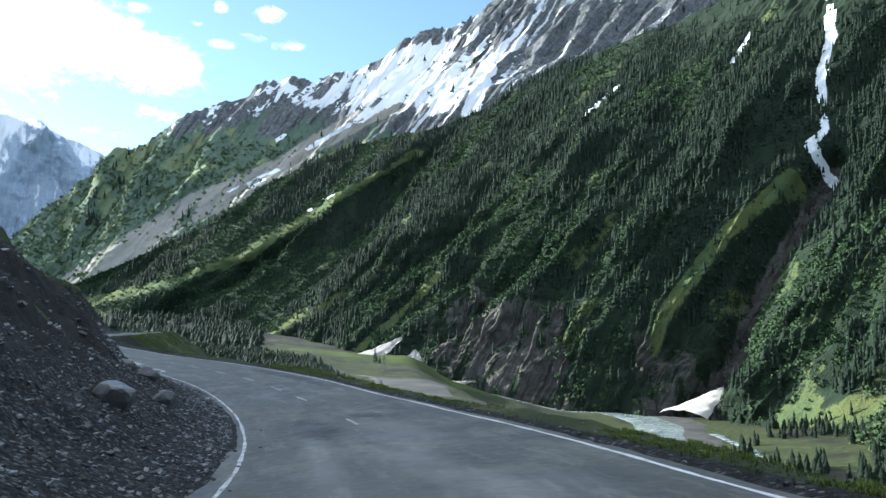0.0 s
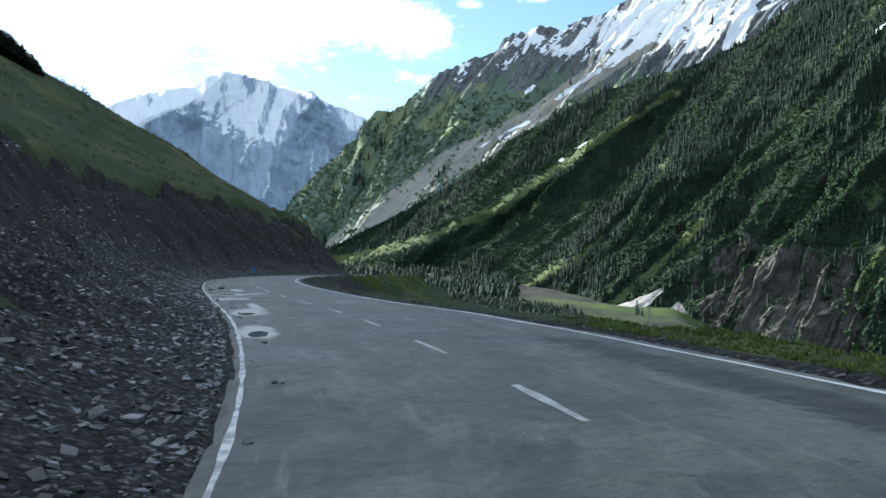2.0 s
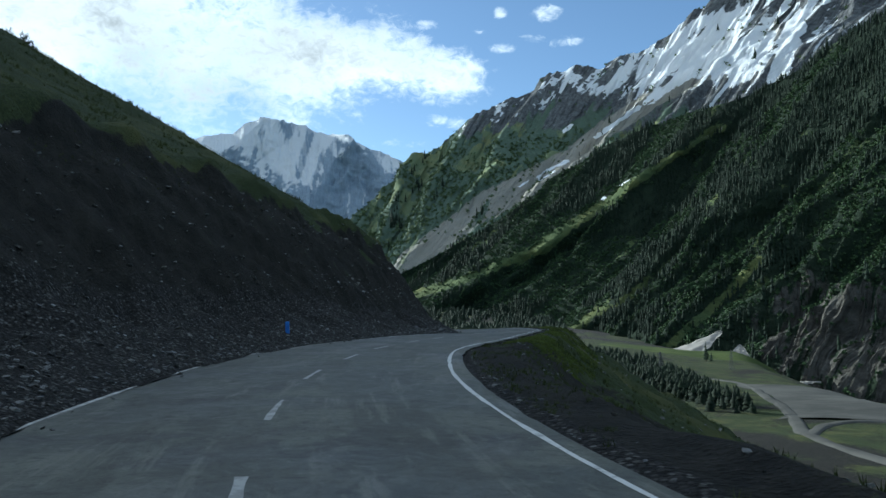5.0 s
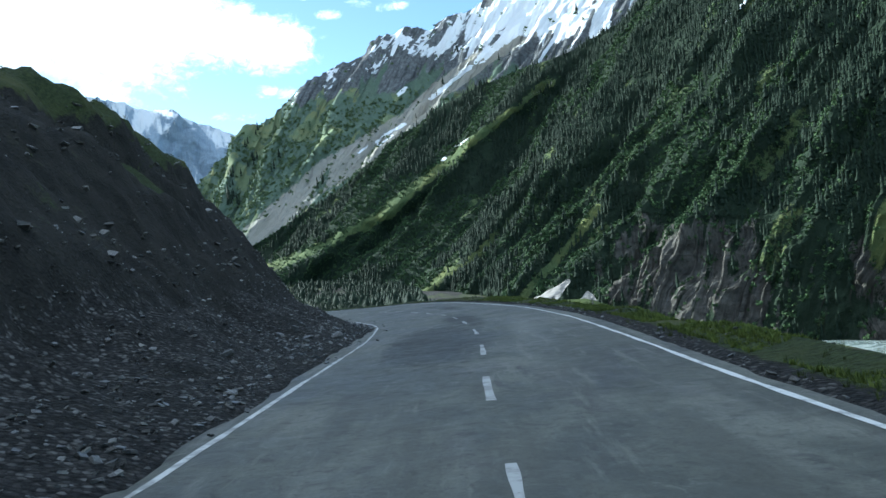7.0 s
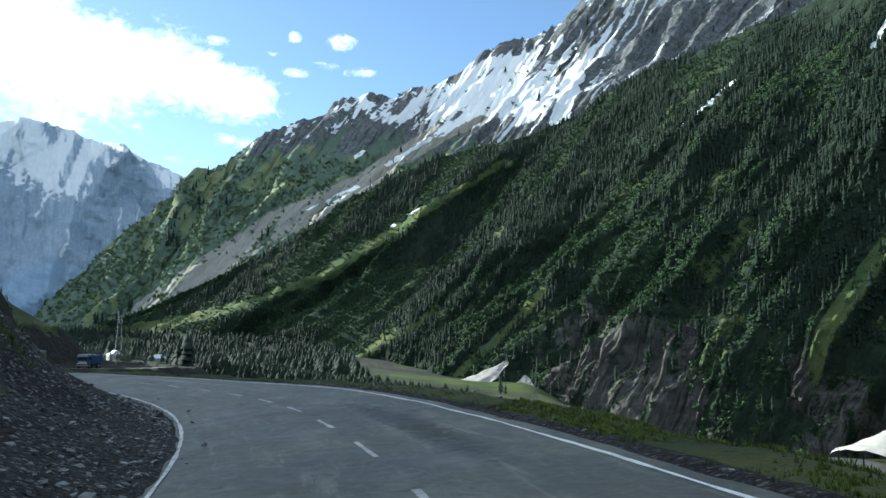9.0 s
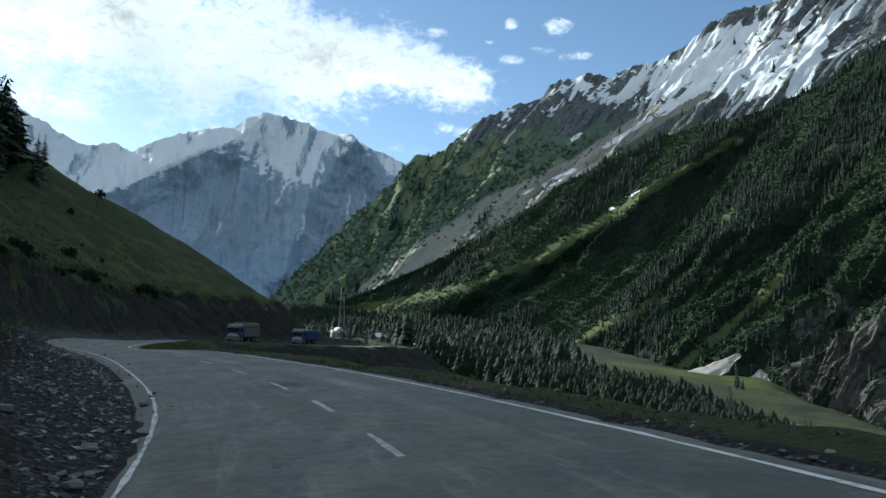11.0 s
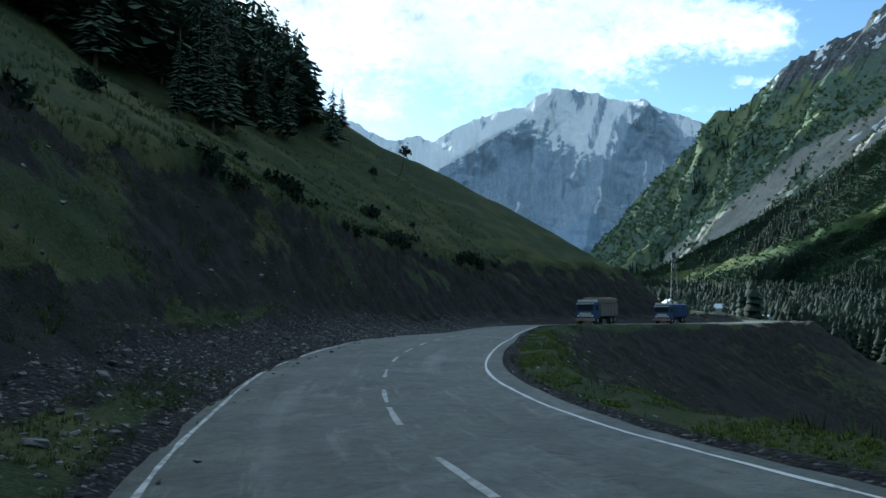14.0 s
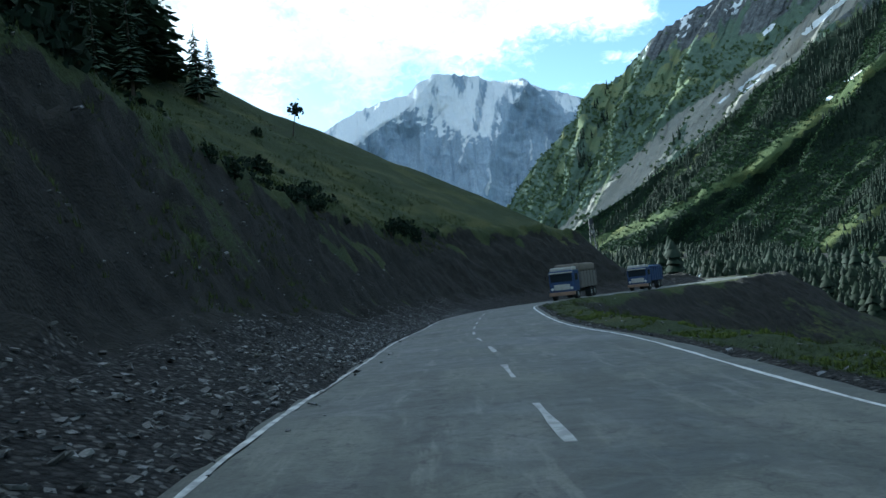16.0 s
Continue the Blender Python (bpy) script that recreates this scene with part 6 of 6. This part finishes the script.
def cable(a, b, sag):
    cu = bpy.data.curves.new("cable", "CURVE")
    cu.dimensions = "3D"
    cu.bevel_depth = 0.025
    sp = cu.splines.new("POLY")
    sp.points.add(16)
    for k in range(17):
        f = k / 16
        p = a.lerp(b, f) - Vector((0, 0, sag * 4 * f * (1 - f)))
        sp.points[k].co = (*p, 1)
    cu.materials.append(STEEL)
    return tagged(new("power_cable", cu), "thin grey overhead power cable between pylons", "cable", "power cables")


for off in (-1.7, 1.7):
    cable(tops[0] + Vector((off, 0, 0)), tops[1] + Vector((off, 0, 0)), 4)
    cable(tops[2] + Vector((off, 0, 0)), tops[0] + Vector((off, 0, 0)), 3)


# ---- huts, parked vans and pines beside the mast ----
def hut(x, y, z, w, l, h, turn, roof_mat, label):
    root = new("hut")
    part("wall", box(bmesh.new(), (-w / 2, -l / 2, -1.0), (w / 2, l / 2, h), 0.02), CREAM, root)
    bm = bmesh.new()
    e = 0.35
    vs = [bm.verts.new(p) for p in ((-w / 2 - e, -l / 2 - e, h), (w / 2 + e, -l / 2 - e, h), (w / 2 + e, l / 2 + e, h), (-w / 2 - e, l / 2 + e, h), (0, -l / 2 - e, h + w * 0.4), (0, l / 2 + e, h + w * 0.4))]
    for f in ((0, 1, 4), (1, 2, 5, 4), (2, 3, 5), (3, 0, 4, 5), (0, 3, 2, 1)):
        bm.faces.new([vs[i] for i in f])
    part("roof", bm, roof_mat, root, "pale sheet metal roof")
    part("door", box(bmesh.new(), (-0.45, -l / 2 - 0.04, -0.2), (0.45, -l / 2 + 0.02, 1.9), 0.02), BARK, root)
    tagged(root, label, "hut", "huts by the mast")
    root.matrix_world = pose(x, y, z, 0, 0, turn)


TIN = plain("tin_roof", (0.55, 0.57, 0.58), 0.45, 0.4, 0.2)
for hx, hy, w, l, turn in ((-150, 470, 6, 9, 30), (-132, 480, 5, 8, -20), (-118, 500, 6, 10, 60), (-104, 470, 4, 6, 10)):
    hut(hx, hy, ground_z(hx, hy), w, l, 2.6, turn, TIN, "small pale hut with a sheet metal roof beside pines")


def van(x, y, z, turn):
    root = new("van")
    bm = box(bmesh.new(), (-0.85, -2.1, 0.4), (0.85, 2.1, 1.1), 0.12)
    box(bm, (-0.8, -2.0, 1.05), (0.8, 1.2, 1.9), 0.2)
    body = part("body", bm, CREAM, root)
    part("windscreen", box(bmesh.new(), (-0.7, 1.12, 1.2), (0.7, 1.22, 1.75), 0.03), DARKGLASS, body)
    for yy in (-1.35, 1.35):
        for sx in (-0.8, 0.8):
            bm = bmesh.new()
            tube(bm, (sx - 0.1, yy, 0.32), (sx + 0.1, yy, 0.32), 0.32, 0.32, 14)
            part("wheel", bm, TYRE, root)
    tagged(root, "small white van parked off the road", "van", "parked vans")
    root.matrix_world = pose(x, y, z, 0, 0, turn)


for vx, vy, turn in ((-121, 424, 40), (-128, 436, 70)):
    van(vx, vy, ground_z(vx, vy) + 0.02, turn)

rng = random.Random(55)
for k in range(42):
    px, py = rng.uniform(-190, -100), rng.uniform(410, 520)
    pz, ps, pd = plan_to(px, py)
    m = pose(px, py, pz - 0.2, 0, 0, rng.uniform(0, 360)) @ Matrix.Scale(rng.uniform(0.55, 0.95), 4)
    c = copy_thing(PINES[k % 4], m)
    c.scale = m.to_scale()
    tagged(c, "dark pine tree standing near the mast", "tree", "pines near the mast")


# ---- valley floor ----
def draped(name, line, half, mat, label, category, lift=0.25, n=60, kind="structure", wob=0.25):
    """A strip laid over the valley floor along a line in the plan."""
    c = np.array(line, float)
    raw = spline(c, 20)
    L = np.r_[0, np.cumsum(np.linalg.norm(np.diff(raw, axis=0), axis=1))]
    q = np.linspace(0, L[-1], n)
    P = np.stack([np.interp(q, L, raw[:, k]) for k in (0, 1)], 1)
    T = np.gradient(P, axis=0)
    T /= np.linalg.norm(T, axis=1)[:, None]
    N = np.c_[T[:, 1], -T[:, 0]]
    rows = []
    for f in np.linspace(-1, 1, 7):
        w = half * (1 + wob * fbm(q / (half * 3), q * 0 + (f > 0) * 9, 3, 71))
        xy = P + N * (f * w)[:, None]
        z, _, _ = ground(xy[:, 0], xy[:, 1])
        rows.append(np.c_[xy, z + lift * (1 - 1.2 * f**4)])
    v = np.stack(rows, 1)
    return tagged(new(name, mesh_from(name, v.reshape(-1, 3), grid_faces(n, 7), mat)), label, category, kind=kind)


def at_bearing(az, dist):
    p = polar(np.array([az]), np.array([0.0]), np.array([dist]))[0]
    return p[0], p[1]


def water_material():
    n = Nodes("river_water", 0.2, 0, 0.5)
    f, g = n.noise(0.05, 5, 0.6, (1, 3, 1)), n.noise(0.3, 4, 0.7)
    col = n.mix(n.span(f, 0.4, 0.6), (0.13, 0.165, 0.155), (0.26, 0.3, 0.29))
    col = n.mix(n.span(g, 0.58, 0.68), col, (0.75, 0.78, 0.78))
    n.bump(g, 0.5, 0.4)
    return n.done(col)


def track_material():
    n = Nodes("gravel_bed", 0.95, 0, 0.15)
    f, g = n.noise(0.06, 6, 0.65), n.noise(0.9, 4, 0.6)
    col = n.mix(n.span(f, 0.35, 0.65), (0.04, 0.04, 0.037), (0.085, 0.083, 0.076))
    col = n.mix(n.math("MULTIPLY", g, 0.4), col, (0.06, 0.06, 0.055))
    return n.done(col)


def meadow_material():
    n = Nodes("meadow_grass", 0.95, 0, 0.1)
    f, g = n.noise(0.03, 6, 0.6), n.noise(0.5, 4, 0.6)
    col = n.mix(n.span(f, 0.35, 0.65), (0.045, 0.065, 0.018), (0.085, 0.108, 0.03))
    return n.done(n.mix(n.math("MULTIPLY", g, 0.4), col, (0.03, 0.045, 0.012)))


WATER, GRAVEL, MEADOW = water_material(), track_material(), meadow_material()
draped("water_river", [at_bearing(a, r) for a, r in ((-6.5, 1180), (-9, 1160), (-13, 1145), (-17, 1140), (-20.3, 1130), (-22.4, 1060), (-23.7, 970), (-24.2, 880), (-24.0, 790))], 30, WATER, "pale turquoise river below the cliffs", "river", 1.6)
draped("water_creek", [at_bearing(a, r) for a, r in ((-27.2, 930), (-28.3, 885), (-29.2, 850), (-29.9, 800), (-30.4, 750), (-31.8, 700), (-33.5, 650))], 5.5, WATER, "narrow stony creek running to the river", "creek", 0.8, wob=0.5)
draped("ground_river_gravel", [at_bearing(a, r) for a, r in ((-23.0, 1090), (-25.2, 1000), (-25.9, 900), (-26.4, 820), (-26.0, 730))], 24, GRAVEL, "grey shingle bank beside the river", "ground", 0.9, wob=0.5)
draped("ground_gravel_bed", [(68, 352), (70, 320), (66, 280), (60, 240), (56, 212)], 17, GRAVEL, "grey gravel flat on the valley floor", "ground", 0.5)
draped("road_track", [(0, 640), (18, 506), (37, 426), (53, 355), (50, 284), (44, 212), (41, 186), (46, 150), (60, 110)], 1.9, GRAVEL, "pale dirt track along the valley floor", "track", 0.4, 110)
draped("road_track_low", [(41, 186), (52, 206), (68, 210), (110, 192), (160, 170)], 1.7, GRAVEL, "pale dirt track across the meadow", "track", 0.4, 60)


def knoll(az, dist, r, h, label):
    """A low grassy rise on the valley floor."""
    cx, cy = at_bearing(az, dist)
    rr, aa = np.meshgrid(np.linspace(0, 1, 14), np.linspace(0, 2 * np.pi, 41), indexing="ij")
    x = cx + np.cos(aa) * rr * r * 1.7
    y = cy + np.sin(aa) * rr * r
    z, _, _ = ground(x, y)
    z = z + h * (1 - rr**2) ** 1.5 + fbm(x / 18, y / 18, 4, 88) * 1.5 * (1 - rr) - 0.5
    return tagged(new("ground_knoll", mesh_from("ground_knoll", np.stack([x, y, z], -1).reshape(-1, 3), grid_faces(14, 41), MEADOW)), label, "ground", kind="structure")


knoll(-6.0, 1020, 95, 6, "green grassy knoll beside the river")


def snow_cone(name, base, tip, half, rise, seed, label):
    """Remnant of avalanche snow, dirty at its rim."""
    a, b = Vector(base), Vector(tip)
    side = (b - a).cross(Vector((0, 0, 1))).normalized()
    up = Vector((-0.4, -0.4, 0.8))
    V = []
    nu, nv = 26, 15
    for i in range(nu):
        f = i / (nu - 1)
        for j in range(nv):
            g = j / (nv - 1) * 2 - 1
            w = half * (1 - f) ** 0.75 * (1 + 0.35 * noise.noise(Vector((f * 4, seed, g)))) + 0.5
            p = a.lerp(b, f) + side * (g * w) + up * (rise * (1 - g * g) * (1 - f * 0.7) - 1.0 + 2.6 * noise.noise(Vector((f * 7, g * 3.5, seed))))
            V.append(p[:])
    return tagged(new(name, mesh_from(name, V, grid_faces(nu, nv), SNOW)), label, "snow", kind="structure")


def spot(az, el, dist):
    return polar(np.array([az]), np.array([el]), np.array([dist]))[0]


snow_cone("ground_snow_avalanche", spot(-2.9, -2.45, 1170), spot(-5.9, -0.85, 1290), 30, 5, 1.0, "dirty white avalanche snow fan at the foot of a gully")
snow_cone("ground_snow_block", spot(-6.6, -2.5, 1200), spot(-6.9, -1.7, 1250), 16, 4, 2.0, "lump of dirty old snow")
snow_cone("ground_snow_bridge", spot(-25.3, -5.95, 1085), spot(-28.0, -4.1, 1150), 38, 9, 3.0, "thick old snow bridge over the river bank")
snow_cone("ground_snow_bank", spot(-9.3, -4.0, 1130), spot(-11.2, -3.9, 1140), 12, 3, 4.0, "low bank of old snow by the river")


# lone tree on the meadow
tree = copy_thing(PINES[1], pose(79, 718, ground_z(79, 718) - 0.2) @ Matrix.Scale(1.25, 4))
tree.scale = (1.25, 1.25, 1.25)
tagged(tree, "single dark pine standing on the valley meadow", "tree", "pines on the valley floor")
tree = copy_thing(PINES[2], pose(84, 724, ground_z(84, 724) - 0.2) @ Matrix.Scale(0.8, 4))
tree.scale = (0.8, 0.8, 0.8)
tagged(tree, "small dark pine on the valley meadow", "tree", "pines on the valley floor")

# trees on the near bank of the river, at the foot of the wooded slope
rng = np.random.default_rng(971)
n = 1500
az, r = rng.uniform(-48, -28.5, n), rng.uniform(560, 1000, n)
p = polar(az, np.zeros(n), r)
z, s_, d_ = ground(p[:, 0], p[:, 1])
keep = (fbm(p[:, 0] / 60, p[:, 1] / 60, 3, 972) > 0.15)
h = rng.uniform(9, 20, n)
scatter("riverside_trees", BELT, np.c_[p[:, :2], z - 0.5][keep], h[keep], h[keep] * 1.0, CONIFER_SHADE, "dark conifers dotted over the riverside meadow", 973, smooth=True)


# woods across the head of the valley
rng = np.random.default_rng(975)
n = 7500
x, y = rng.uniform(-900, 120, n), rng.uniform(470, 2500, n)
z, s_, d_ = ground(x, y)
keep = (d_ > 22) & (z < 40) & (x < 12 - 0.06 * (y + 95)) & (fbm(x / 70, y / 70, 3, 976) > -0.35)
h = rng.uniform(10, 22, n)
scatter("valley_wood", BELT, np.c_[x, y, z - 0.5][keep], h[keep], h[keep] * rng.uniform(1.2, 1.8, keep.sum()), CONIFER, "dark conifer wood on the valley floor", 977, smooth=True)


# ---- grass tufts ----
def tuft_shape(seed, blades=9, broad=1.0):
    rng = np.random.default_rng(seed)
    vs, fs = [], []
    for k in range(blades):
        a, lean = rng.uniform(0, 6.28), rng.uniform(0.1, 0.7)
        c, s = math.cos(a), math.sin(a)
        w, h = rng.uniform(0.03, 0.06) * broad, rng.uniform(0.6, 1.1)
        bx, by = rng.normal(0, 0.16, 2)
        b = len(vs)
        vs += [(bx - s * w, by + c * w, 0), (bx + s * w, by - c * w, 0), (bx + c * lean, by + s * lean, h)]
        fs.append((b, b + 1, b + 2))
    return np.array(vs), np.array(fs)


TUFTS = [tuft_shape(k) for k in range(5)]
TURF = [tuft_shape(20 + k, 12, 3.2) for k in range(5)]  # short dense sward


def tufts(n, s0, s1, d0, d1, lo, hi, seed, label, power=1.0, thresh=-0.1, mat=GRASSBLADE):
    rng = np.random.default_rng(seed)
    s, d = rng.uniform(s0, s1, n), d0 + (d1 - d0) * rng.random(n) ** power
    x, y, z = land_height(s, d)
    if d1 < -16:
        z = ground(x, y)[0]
    keep = fbm(s / 2.5, d / 1.5, 3, seed + 1) > thresh
    h = rng.uniform(lo, hi, n)
    scatter("grass_tufts", TURF if mat is BRIGHTBLADE else TUFTS, np.stack([x, y, z - 0.02], -1)[keep], h[keep], h[keep] * 1.1, mat, label, seed + 2, "grass")


tufts(18000, 2, 340, 3.75, 7.0, 0.04, 0.15, 981, "short grass on the verge", 1.3)
tufts(16000, 128, 178, 4.1, 7.5, 0.04, 0.12, 989, "bright green grass on the verge of the bend", 1.2, -0.15, BRIGHTBLADE)
# sunlight on the outer verge is put into these yellow-green blades
tufts(13000, 8, 62, 4.1, 7.5, 0.04, 0.12, 991, "yellow-green grass on the outer verge", 1.2, -0.1, BRIGHTBLADE)
tufts(7000, 238, 300, 4.1, 6.4, 0.04, 0.12, 990, "bright grass patches on the verge", 1.3, 0.1, BRIGHTBLADE)
tufts(5500, 175, 345, -10.4, -14.6, 0.12, 0.42, 982, "grass hanging over the lip of the cutting", 1.0, -0.3)
tufts(4000, 60, 175, -10.8, -14.6, 0.04, 0.15, 987, "short grass along the lip of the cutting", 1.0, -0.1)
tufts(5500, 180, 300, -6.6, -11.0, 0.1, 0.35, 983, "thin grass on the earth face", 1.0, 0.15)
tufts(1000, 250, 268, -5.6, -7.4, 0.05, 0.18, 984, "green grass on the foot of the bank", 1.0, -0.4)
tufts(1800, 236, 252, -3.65, -4.9, 0.04, 0.14, 992, "green grass along the road edge", 1.2, -0.4)
tufts(20000, 165, 360, -12.5, -60.0, 0.15, 0.5, 985, "rough grass on the hillside", 1.6, -0.1)
tufts(15000, 70, 165, -16.0, -80.0, 0.12, 0.36, 988, "short rough grass on the first hillside", 1.3, 0.0)
tufts(7000, 125, 345, 5.6, 20.0, 0.1, 0.4, 986, "thin dark grass on the bank below the road", 1.3, 0.0)
